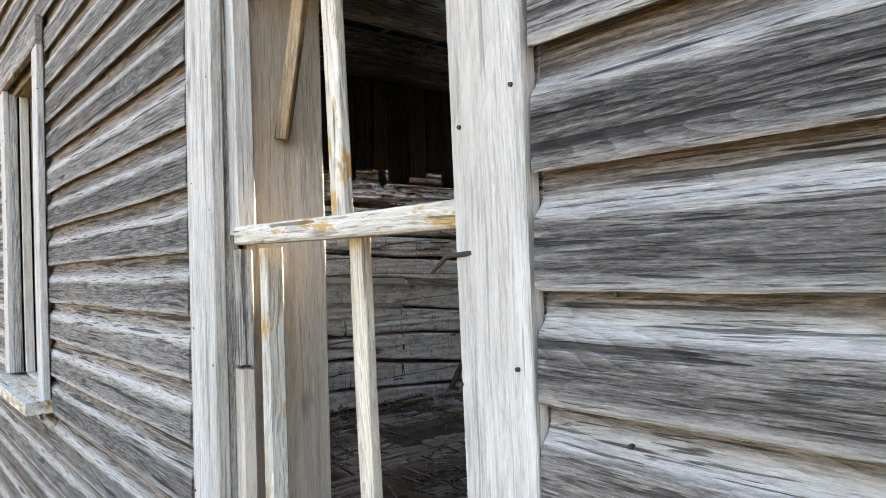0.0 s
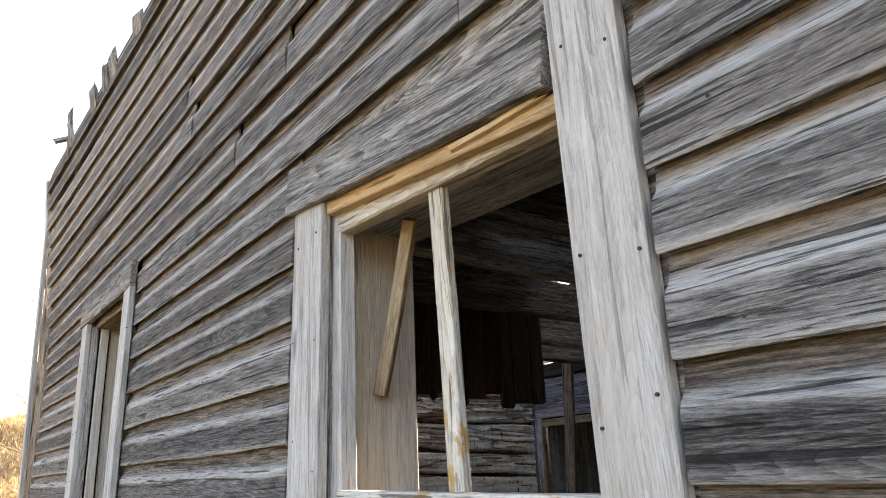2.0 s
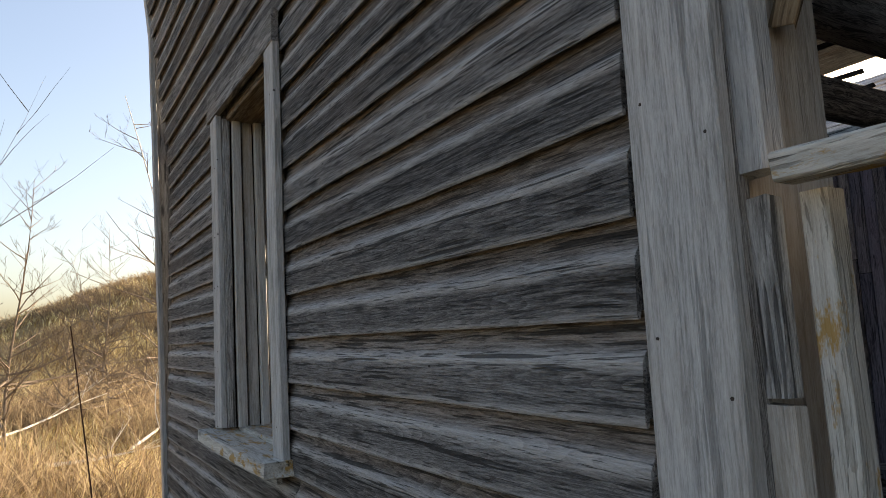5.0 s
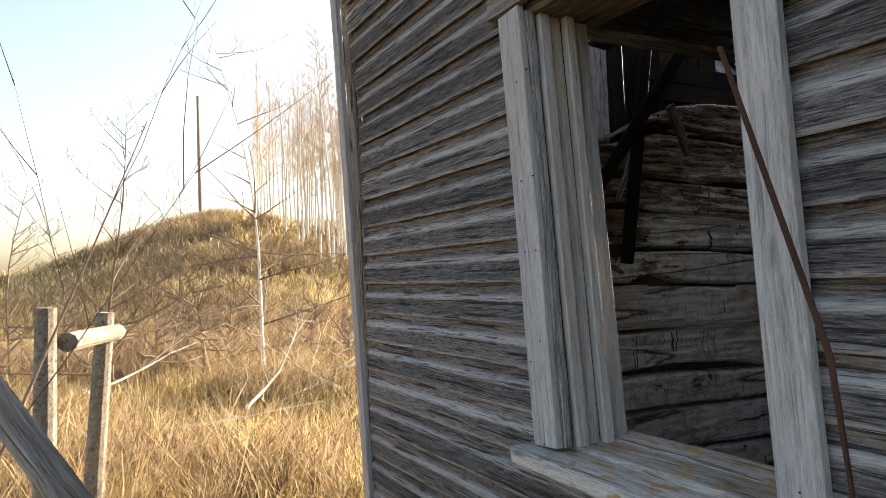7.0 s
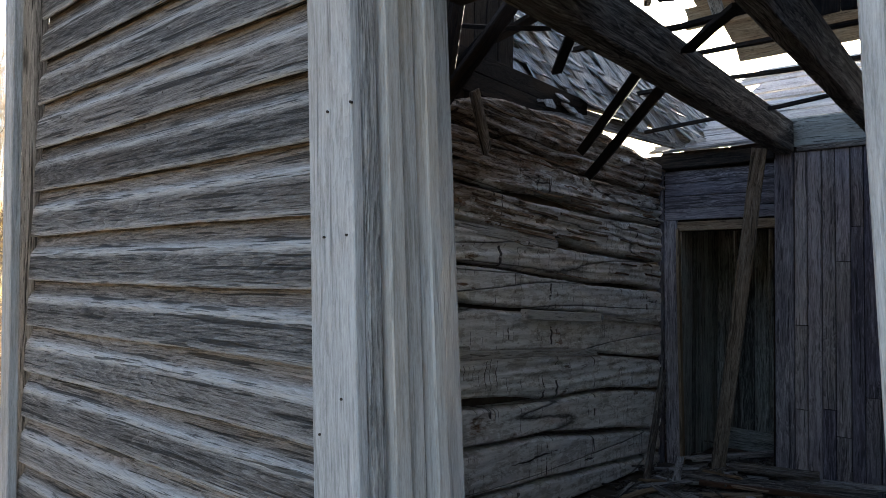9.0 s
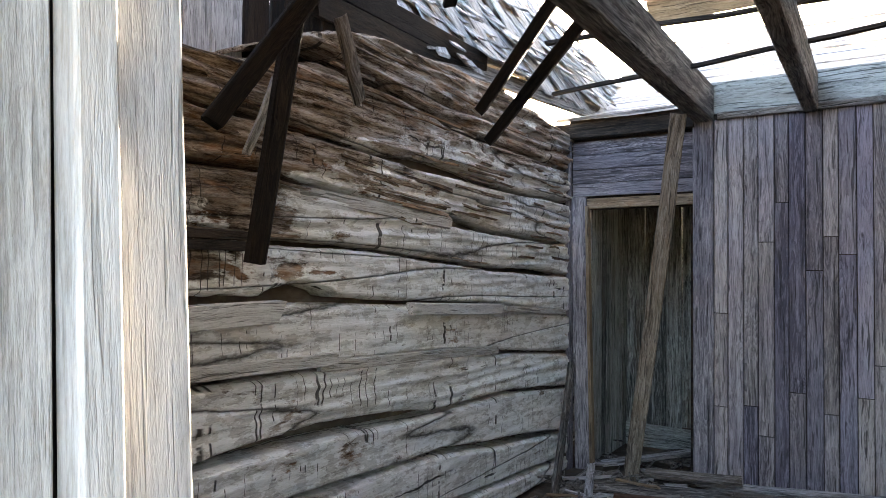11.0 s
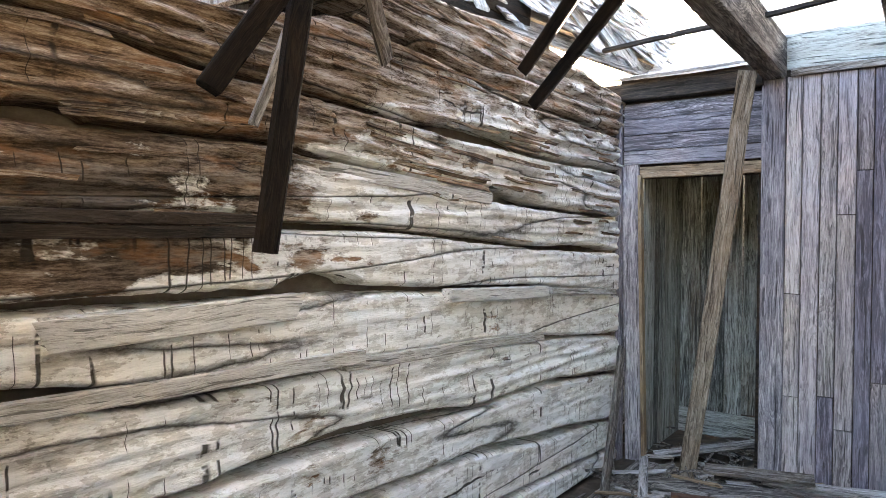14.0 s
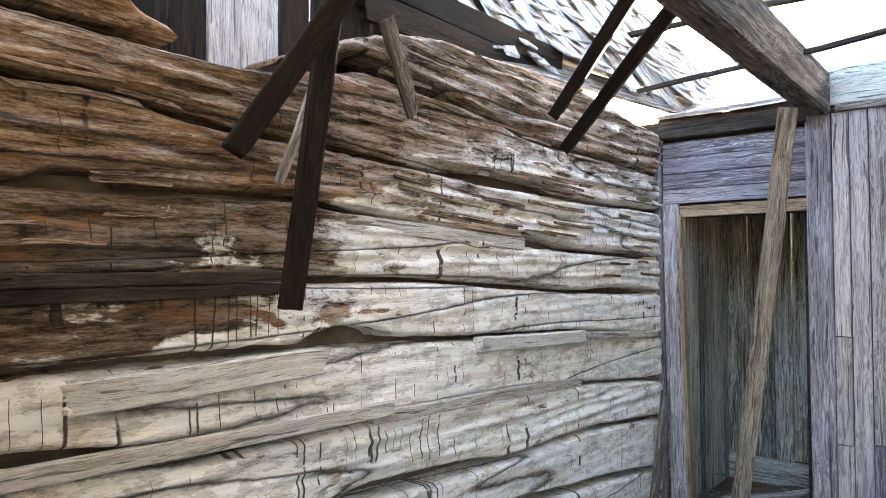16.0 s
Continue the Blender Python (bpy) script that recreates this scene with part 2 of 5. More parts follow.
def log_material(name):
    """Hewn log, limewashed where the wash still holds, brown rot and soot elsewhere. Grain along y."""
    m, nt, b = base(name, 0.92)
    tc = nt.nodes.new("ShaderNodeTexCoord")
    raw = tc.outputs["Object"]
    oi = nt.nodes.new("ShaderNodeObjectInfo")
    off = nt.nodes.new("ShaderNodeCombineXYZ")
    nt.links.new(calc(nt, "MULTIPLY", oi.outputs["Random"], 23.0), off.inputs[1])
    add = nt.nodes.new("ShaderNodeVectorMath")
    nt.links.new(raw, add.inputs[0])
    nt.links.new(off.outputs[0], add.inputs[1])
    v = add.outputs[0]
    grain = noise_tex(nt, mapping(nt, v, (40, 4.5, 40)), 1.0, 6, 0.72, 0.3)
    fine = noise_tex(nt, mapping(nt, v, (170, 34, 170)), 1.0, 4, 0.8)
    patch = noise_tex(nt, mapping(nt, v, (5, 2.2, 7)), 1.0, 6, 0.62, 0.5)
    chip = noise_tex(nt, mapping(nt, v, (14, 9, 26)), 1.0, 5, 0.7)
    # wash: strong low down and towards the far end, gone where the roof leaked
    sep = nt.nodes.new("ShaderNodeSeparateXYZ")
    nt.links.new(raw, sep.inputs[0])
    clamp = lambda x, lo, hi: calc(nt, "MINIMUM", calc(nt, "MAXIMUM", x, lo), hi)
    high = clamp(calc(nt, "MULTIPLY", calc(nt, "SUBTRACT", sep.outputs[2], 1.98), 0.45), -0.06, 0.25)
    near = clamp(calc(nt, "MULTIPLY", calc(nt, "SUBTRACT", sep.outputs[1], 2.2), 0.20), -0.22, 0.10)
    above = clamp(calc(nt, "MULTIPLY", calc(nt, "SUBTRACT", sep.outputs[2], 1.47), 7.0), 0.0, 1.0)
    lean = calc(nt, "SUBTRACT", high, calc(nt, "MULTIPLY", near, above))
    wash = calc(nt, "SUBTRACT", calc(nt, "ADD", calc(nt, "MULTIPLY", patch, 0.7), calc(nt, "MULTIPLY", chip, 0.3)), lean)
    wmask = ramp(nt, wash, [(0.415, (0, 0, 0)), (0.455, (1, 1, 1))])
    g = calc(nt, "ADD", calc(nt, "MULTIPLY", grain, 0.65), calc(nt, "MULTIPLY", fine, 0.35))
    bare = ramp(nt, g, [(0.37, (0.012, 0.008, 0.006)), (0.46, (0.105, 0.066, 0.038)), (0.54, (0.25, 0.17, 0.105)), (0.63, (0.52, 0.44, 0.345))])
    soot = ramp(nt, noise_tex(nt, mapping(nt, v, (3, 1.3, 4)), 1.0, 4, 0.6), [(0.34, (0, 0, 0)), (0.56, (1, 1, 1))])
    band_z = clamp(calc(nt, "SUBTRACT", 1.15, calc(nt, "MULTIPLY", calc(nt, "ABSOLUTE", calc(nt, "SUBTRACT", sep.outputs[2], 1.76)), 2.6)), 0.10, 1.0)
    band_y = clamp(calc(nt, "MULTIPLY", calc(nt, "SUBTRACT", 1.9, sep.outputs[1]), 1.4), 0.0, 0.92)
    bare = mix(nt, calc(nt, "MULTIPLY", soot, calc(nt, "MULTIPLY", band_z, band_y)), bare, (0.016, 0.012, 0.009))
    silver = clamp(calc(nt, "MULTIPLY", calc(nt, "SUBTRACT", sep.outputs[1], 0.95), 0.6), 0.12, 0.78)
    bare = mix(nt, calc(nt, "MULTIPLY", silver, ramp(nt, g, [(0.44, (0, 0, 0)), (0.56, (1, 1, 1))])), bare, (0.52, 0.47, 0.41))
    orange = ramp(nt, noise_tex(nt, mapping(nt, v, (9, 3, 12)), 1.0, 4, 0.6), [(0.55, (0, 0, 0)), (0.66, (1, 1, 1))])
    bare = mix(nt, calc(nt, "MULTIPLY", orange, 0.45), bare, (0.30, 0.135, 0.048))
    limed = ramp(nt, g, [(0.34, (0.34, 0.32, 0.275)), (0.43, (0.70, 0.685, 0.635)), (0.54, (0.87, 0.86, 0.82))])
    flake = ramp(nt, noise_tex(nt, mapping(nt, v, (14, 10, 24)), 1.0, 6, 0.68), [(0.515, (0, 0, 0)), (0.535, (1, 1, 1))])
    limed = mix(nt, calc(nt, "MULTIPLY", flake, 0.6), limed, ramp(nt, g, [(0.38, (0.16, 0.14, 0.11)), (0.5, (0.46, 0.42, 0.35)), (0.6, (0.62, 0.58, 0.51))]))
    col = mix(nt, wmask, bare, limed)
    # upright axe scores and checks
    warp = nt.nodes.new("ShaderNodeVectorMath")
    nt.links.new(v, warp.inputs[0])
    nn = nt.nodes.new("ShaderNodeTexNoise")
    nn.inputs["Scale"].default_value = 7.0
    nt.links.new(v, nn.inputs["Vector"])
    ns = nt.nodes.new("ShaderNodeVectorMath")
    ns.operation = "SCALE"
    ns.inputs["Scale"].default_value = 0.05
    nt.links.new(nn.outputs["Color"], ns.inputs[0])
    nt.links.new(ns.outputs[0], warp.inputs[1])
    band = noise_tex(nt, mapping(nt, v, (0.0, 7.0, 0.22)), 1.0, 1, 0.4, 0.0)
    line = ramp(nt, calc(nt, "ABSOLUTE", calc(nt, "SUBTRACT", calc(nt, "FRACT", calc(nt, "MULTIPLY", band, 5.5)), 0.5)), [(0.018, (1, 1, 1)), (0.042, (0, 0, 0))])
    gate = ramp(nt, noise_tex(nt, mapping(nt, v, (3, 4, 11)), 1.0, 3), [(0.50, (0, 0, 0)), (0.54, (1, 1, 1))])
    score = calc(nt, "MULTIPLY", line, gate)
    crack = ramp(nt, noise_tex(nt, mapping(nt, warp.outputs[0], (20, 0.6, 24)), 1.0, 4, 0.5), [(0.30, (1, 1, 1)), (0.32, (0, 0, 0))])
    drawn = noise_tex(nt, mapping(nt, v, (0.8, 0.16, 2.6)), 1.0, 1.5, 0.4)
    for level in (0.44, 0.58):
        split = ramp(nt, calc(nt, "ABSOLUTE", calc(nt, "SUBTRACT", calc(nt, "ADD", drawn, calc(nt, "MULTIPLY", chip, 0.012)), level)), [(0.0018, (1, 1, 1)), (0.0045, (0, 0, 0))])
        crack = calc(nt, "MAXIMUM", crack, split)
    both = calc(nt, "MAXIMUM", score, crack)
    col = mix(nt, calc(nt, "MULTIPLY", both, 0.92), col, (0.03, 0.024, 0.018))
    nt.links.new(col, b.inputs["Base Color"])
    h = calc(nt, "ADD", calc(nt, "MULTIPLY", g, 0.6), calc(nt, "MULTIPLY", wmask, 0.35))
    bump(nt, b, calc(nt, "SUBTRACT", h, calc(nt, "MULTIPLY", both, 0.8)), 1.0, 0.012)
    return m


ROT = wood("rotten_splinter", (0.05, 0.032, 0.02), (0.20, 0.14, 0.09), (0.50, 0.43, 0.34), (0.34, 0.17, 0.07), 0.5, 0.4, relief=1.0)
LIME = wood("limewashed_batten", (0.26, 0.24, 0.20), (0.55, 0.53, 0.48), (0.72, 0.70, 0.66), (0.40, 0.32, 0.23), 0.25, 0.5, relief=0.6)
LOG = log_material("limewashed_log")


def speckled(name, stops, scale, stretch=(1, 1, 1), rough=0.95, relief=0.5, dist=0.01):
    m, nt, b = base(name, rough)
    v, rnd, raw = shifted(nt)
    a = noise_tex(nt, mapping(nt, v, stretch), scale, 8, 0.7)
    c = noise_tex(nt, mapping(nt, v, stretch), scale * 0.13, 4, 0.6)
    f = calc(nt, "ADD", calc(nt, "MULTIPLY", a, 0.6), calc(nt, "MULTIPLY", c, 0.4))
    nt.links.new(ramp(nt, f, stops), b.inputs["Base Color"])
    bump(nt, b, a, relief, dist)
    return m


def blades(name, stops):
    """Many small loose pieces, each of a colour of its own."""
    m, nt, b = base(name, 0.8)
    geo = nt.nodes.new("ShaderNodeNewGeometry")
    tc = nt.nodes.new("ShaderNodeTexCoord")
    patch = noise_tex(nt, tc.outputs["Object"], 0.5, 4, 0.6)
    f = calc(nt, "ADD", calc(nt, "MULTIPLY", geo.outputs["Random Per Island"], 0.55), calc(nt, "MULTIPLY", patch, 0.45))
    col = ramp(nt, f, stops)
    nt.links.new(col, b.inputs["Base Color"])
    tr = nt.nodes.new("ShaderNodeBsdfTranslucent")
    nt.links.new(col, tr.inputs[0])
    mx = nt.nodes.new("ShaderNodeMixShader")
    mx.inputs[0].default_value = 0.5
    nt.links.new(b.outputs[0], mx.inputs[1])
    nt.links.new(tr.outputs[0], mx.inputs[2])
    nt.links.new(mx.outputs[0], nt.nodes["Material Output"].inputs[0])
    return m


CHINK = speckled("old_clay_chinking", [(0.3, (0.07, 0.055, 0.04)), (0.5, (0.16, 0.13, 0.10)), (0.75, (0.33, 0.29, 0.23))], 18, (1, 0.5, 1))
SOIL = speckled("floor_dirt", [(0.3, (0.02, 0.016, 0.012)), (0.5, (0.06, 0.048, 0.036)), (0.75, (0.17, 0.14, 0.11))], 9)
FIELD = speckled("dry_field", [(0.3, (0.09, 0.056, 0.024)), (0.5, (0.27, 0.175, 0.066)), (0.72, (0.52, 0.375, 0.165))], 3.0, relief=0.8, dist=0.05)
GRASS = blades("dry_grass", [(0.25, (0.15, 0.09, 0.03)), (0.44, (0.46, 0.31, 0.105)), (0.66, (0.86, 0.74, 0.42))])
BRUSH = blades("brush_twig", [(0.2, (0.075, 0.05, 0.032)), (0.5, (0.23, 0.16, 0.095)), (0.8, (0.52, 0.41, 0.25))])
TWIG = speckled("bare_twig", [(0.3, (0.09, 0.065, 0.047)), (0.6, (0.23, 0.175, 0.125)), (0.8, (0.40, 0.325, 0.25))], 20)
ASPEN = speckled("pale_aspen_bark", [(0.30, (0.22, 0.17, 0.12)), (0.40, (0.68, 0.63, 0.54)), (0.7, (0.86, 0.83, 0.76))], 2.2, (1.5, 1.5, 3))
ASPENTWIG = speckled("aspen_twig", [(0.3, (0.36, 0.27, 0.17)), (0.7, (0.66, 0.54, 0.38))], 6)
SHOOT = speckled("reddish_shoot", [(0.3, (0.03, 0.016, 0.012)), (0.7, (0.09, 0.045, 0.03))], 20)
RUST = speckled("rust", [(0.3, (0.035, 0.02, 0.014)), (0.6, (0.11, 0.058, 0.036)), (0.8, (0.20, 0.125, 0.085))], 25, rough=0.85)
IRON, _int, _ib = base("dark_iron", 0.7)
_ib.inputs["Base Color"].default_value = (0.05, 0.04, 0.035, 1)
_ib.inputs["Metallic"].default_value = 0.6


# ---- building helpers ----
WM = {}
RNG = random.Random(7)


def as_mesh(name, bm):
    me = bpy.data.meshes.new(name)
    bmesh.ops.recalc_face_normals(bm, faces=bm.faces)
    bm.to_mesh(me)
    bm.free()
    return me


def thing(name, at, label, category, group="", kind=""):
    ob = new(name)
    ob.empty_display_size = 0.1
    ob.matrix_basis = Matrix.Translation(at)
    WM[ob] = Matrix.Translation(at)
    return tagged(ob, label, category, group, kind)


def put(name, me, mat, m, parent=None, label=""):
    ob = new(name, me)
    if not me.materials:
        me.materials.append(mat)
    if parent is not None:
        ob.parent = parent
        ob.matrix_basis = WM[parent].inverted() @ m
    else:
        ob.matrix_basis = m
    WM[ob] = m.copy()
    if label:
        ob["label"] = label
    return ob


def part(name, bm, mat, parent, label=""):
    return put(name, as_mesh(name, bm), mat, Matrix.Identity(4), parent, label)


def plank_bm(L, W, T, jag=0.0, warp=0.004, rng=RNG, seg=None, chamfer=0.10, taper=0.0):
    """A board along x, centred: rounded edges, slightly bent, ends ragged by jag."""
    bm = bmesh.new()
    seg = seg or max(2, min(14, int(L / 0.3)))
    c = min(W, T) * chamfer
    prof = [(-W / 2 + c, -T / 2), (W / 2 - c, -T / 2), (W / 2, -T / 2 + c), (W / 2, T / 2 - c), (W / 2 - c, T / 2), (-W / 2 + c, T / 2), (-W / 2, T / 2 - c), (-W / 2, -T / 2 + c)]
    by, bz = rng.uniform(-1, 1) * warp, rng.uniform(-1, 1) * warp
    rings = []
    for i in range(seg + 1):
        u = i / seg
        bow = math.sin(u * math.pi)
        k = 1 - taper * u
        dy, dz = by * bow + rng.uniform(-0.25, 0.25) * warp, bz * bow + rng.uniform(-0.25, 0.25) * warp
        ring = []
        for y, z in prof:
            x = (u - 0.5) * L
            if jag and i in (0, seg):
                x += (1 if i == 0 else -1) * rng.uniform(0, jag)
            ring.append(bm.verts.new((x, y * k + dy + rng.uniform(-0.12, 0.12) * warp, z * k + dz)))
        rings.append(ring)
    for a, b in zip(rings, rings[1:]):
        for j in range(8):
            bm.faces.new((a[j], a[(j + 1) % 8], b[(j + 1) % 8], b[j]))
    bm.faces.new(rings[0])
    bm.faces.new(rings[-1])
    return bm


def frame_between(p0, p1, face):
    p0, p1 = Vector(p0), Vector(p1)
    x = (p1 - p0).normalized()
    z = Vector(face)
    z = (z - x * z.dot(x)).normalized()
    y = z.cross(x)
    m = Matrix((x, y, z)).transposed().to_4x4()
    m.translation = (p0 + p1) / 2
    return m


def plank(name, p0, p1, W, T, mat, parent=None, face=(0, -1, 0), jag=0.0, warp=0.004, label="", taper=0.0, seg=None):
    """A board from p0 to p1, its broad side towards face."""
    L = (Vector(p1) - Vector(p0)).length
    return put(name, as_mesh(name, plank_bm(L, W, T, jag, warp, taper=taper, seg=seg)), mat, frame_between(p0, p1, face), parent, label)


def lone(name, p0, p1, W, T, mat, label, category, face=(0, -1, 0), jag=0.01, warp=0.006, group="", taper=0.0):
    return tagged(plank(name, p0, p1, W, T, mat, None, face, jag, warp, "", taper), label, category, group)


def box(bm, x0, x1, y0, y1, z0, z1):
    vs = [bm.verts.new((x, y, z)) for x in (x0, x1) for y in (y0, y1) for z in (z0, z1)]
    for f in ((0, 1, 3, 2), (4, 6, 7, 5), (0, 4, 5, 1), (2, 3, 7, 6), (0, 2, 6, 4), (1, 5, 7, 3)):
        bm.faces.new([vs[i] for i in f])


def tube(bm, pts, radii, sides=6):
    """A round stem through the points."""
    rings = []
    pts = [Vector(p) for p in pts]
    for i, p in enumerate(pts):
        d = (pts[min(i + 1, len(pts) - 1)] - pts[max(i - 1, 0)]).normalized()
        a = d.orthogonal().normalized()
        b = d.cross(a)
        rings.append([bm.verts.new(p + (a * math.cos(t) + b * math.sin(t)) * radii[i]) for t in (2 * math.pi * k / sides for k in range(sides))])
    for a, b in zip(rings, rings[1:]):
        # keep the rings from twisting
        o = min(range(sides), key=lambda s: (a[0].co - b[s].co).length)
        for j in range(sides):
            bm.faces.new((a[j], a[(j + 1) % sides], b[(j + 1 + o) % sides], b[(j + o) % sides]))
    bm.faces.new(rings[0])
    bm.faces.new(rings[-1])


def lerp_rows(rows, y):
    """Height at y of a line given by a few (y, z) pairs."""
    if y <= rows[0][0]:
        return rows[0][1]
    for (a, za), (b, zb) in zip(rows, rows[1:]):
        if y <= b:
            u = (y - a) / (b - a)
            return za + (zb - za) * u
    return rows[-1][1]


# ---- plan ----
X_LEFT, X_RIGHT = -5.82, 2.6      # outer ends of the house
TOP = 3.93                        # eave of the front wall
LOGFACE, BACK, FLOOR = -5.53, 4.52, 0.30
Y_REAR = 6.45


def lean(x, z):
    """How far the front wall has sagged outwards."""
    return -0.17 * max(0.0, min(1.0, (z - 2.55) / 1.35)) * max(0.0, min(1.0, (-x - 0.2) / 5.0))


# ---- ground ----
def hill(x, y):
    d = math.hypot(x + 2.3, y + 1.3)
    yaw = math.degrees(math.atan2(-(x + 2.3), y + 1.3))
    rise = max(0.0, min(1.0, (d - 14) / 48))
    rise = rise * rise * (3 - 2 * rise)
    prof = 5.4 * math.exp(-((yaw - 79.0) / 13.5) ** 2) + 2.0 * math.exp(-((yaw - 52) / 22.0) ** 2) + 1.2
    fall = 1.0 if d < 64 else max(0.0, 1 - (d - 64) / 60)
    far = 6.0 * max(0.0, min(1.0, (d - 130) / 150))
    n = noise.noise(Vector((x * 0.11, y * 0.11, 0))) * 0.30 + noise.noise(Vector((x * 0.5, y * 0.5, 3))) * 0.07
    flat = max(0.0, min(1.0, (d - 3.0) / 6))
    return prof * rise * fall + far * (1 if 40 < yaw < 120 else 0.4) + n * flat - 0.02


def ground():
    bm = bmesh.new()
    radii = [0, 2, 4, 5.5, 7, 8.5, 10, 12, 14, 16, 18, 20, 23, 26, 30, 34, 38, 42, 46, 50, 54, 58, 61, 64, 68, 74, 84, 100, 120, 150, 200, 300, 600, 1500, 3000]
    n = 160
    c = bm.verts.new((-2.3, -1.3, 0))
    prev = None
    for r in radii[1:]:
        ring = []
        for k in range(n):
            a = 2 * math.pi * k / n
            x, y = -2.3 + r * math.cos(a), -1.3 + r * math.sin(a)
            ring.append(bm.verts.new((x, y, hill(x, y))))
        for k in range(n):
            if prev is None:
                bm.faces.new((c, ring[k], ring[(k + 1) % n]))
            else:
                bm.faces.new((prev[k], ring[k], ring[(k + 1) % n], prev[(k + 1) % n]))
        prev = ring
    for f in bm.faces:
        f.smooth = True
    ob = part("ground", bm, FIELD, None)
    tagged(ob, "dry golden field rising to a low rounded hill", "ground", kind="structure")


ground()

# ---- front wall ----
W1 = dict(x0=-1.57, x1=-0.70, z0=0.98, z1=2.33)
W2 = dict(x0=-4.245, x1=-3.36, z0=1.075, z1=2.50)


def front_wall():
    bm = bmesh.new()
    y0, y1 = 0.0, 0.27
    xs = [X_LEFT + 0.02, W2["x0"] - 0.03, W2["x1"] + 0.03, W1["x0"] - 0.03, W1["x1"] + 0.03, X_RIGHT]
    for a, b in ((0, 1), (2, 3), (4, 5)):
        box(bm, xs[a], xs[b], y0, y1, 0.05, 2.62)
    for w, a, b in ((W2, 1, 2), (W1, 3, 4)):
        box(bm, xs[a], xs[b], y0, y1, 0.05, w["z0"] - 0.06)
        box(bm, xs[a], xs[b], y0, y1, w["z1"] + 0.03, 2.62)
    wall = part("wall_front", bm, BEAM, None)
    tagged(wall, "weathered timber front wall clad in grey cove siding", "wall", kind="structure")
    return wall


WALL = front_wall()


def siding_backing():
    """Unseen boards added behind the upper siding against sky slits, leaning out with it."""
    n = 24
    for k in range(7):
        z0, z1 = 2.60 + k * 0.18, min(TOP - 0.09, 2.78 + k * 0.18)
        bm = bmesh.new()
        rows = []
        for i in range(n + 1):
            x = X_LEFT + 0.04 + (X_RIGHT - X_LEFT - 0.04) * i / n
            rows.append([bm.verts.new((x, lean(x, z) + d, z)) for z, d in ((z0, 0.006), (z0, 0.026), (z1, 0.026), (z1, 0.006))])
        for p, q in zip(rows, rows[1:]):
            for j in range(4):
                bm.faces.new((p[j], p[(j + 1) % 4], q[(j + 1) % 4], q[j]))
        bm.faces.new(rows[0])
        bm.faces.new(rows[-1])
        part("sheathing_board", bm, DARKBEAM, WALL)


siding_backing()


def siding_bm(L, H, rng, seed):
    """Cove siding: flat face below, hollow above, tucked under the next board."""
    prof = [(0.013, 0.0), (0.013, 0.0185), (0.001, 0.0205), (0.0, 0.0245), (0.005, 0.0275), (H * 0.34, 0.0265), (H * 0.60, 0.0255), (H * 0.66, 0.0215), (H * 0.73, 0.0135), (H * 0.82, 0.0085), (H * 0.92, 0.0065), (H + 0.016, 0.006), (H + 0.016, 0.0)]
    bm = bmesh.new()
    seg = max(2, int(L / 0.16))
    rings = []
    for i in range(seg + 1):
        u = i / seg
        x = (u - 0.5) * L
        n1 = noise.noise(Vector((x * 1.7, seed * 9.1, 0))) * 0.006
        n2 = noise.noise(Vector((x * 6.0, seed * 5.3, 4))) * 0.0022
        out = noise.noise(Vector((x * 0.9, seed * 3.7, 8))) * 0.004
        ring = []
        for j, (y, z) in enumerate(prof):
            low = max(0.0, 1 - y / (H * 0.6))
            ring.append(bm.verts.new((x, y + (n1 + n2) * low, z + (abs(out) * low + n2 * 0.4 if z > 0.001 else 0))))
        rings.append(ring)
    for a, b in zip(rings, rings[1:]):
        for j in range(len(prof)):
            bm.faces.new((a[j], a[(j + 1) % len(prof)], b[(j + 1) % len(prof)], b[j]))
    bm.faces.new(rings[0])
    bm.faces.new(rings[-1])
    return bm


def siding_piece(x0, x1, z, H, seed):
    rng = random.Random(seed)
    mid = (x0 + x1) / 2
    ya, yb = lean(x0, z), lean(x1, z)
    yt = lean(mid, z + H) - lean(mid, z)
    xax = Vector((x1 - x0, yb - ya, 0)).normalized()
    up = Vector((0, yt, H)).normalized()
    zax = xax.cross(up).normalized()
    up = zax.cross(xax)
    # a small sag along the length
    m = Matrix((xax, up, zax)).transposed().to_4x4()
    m.translation = Vector((mid, (ya + yb) / 2 - 0.001, z))
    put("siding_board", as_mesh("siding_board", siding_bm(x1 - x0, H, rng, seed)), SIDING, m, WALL)


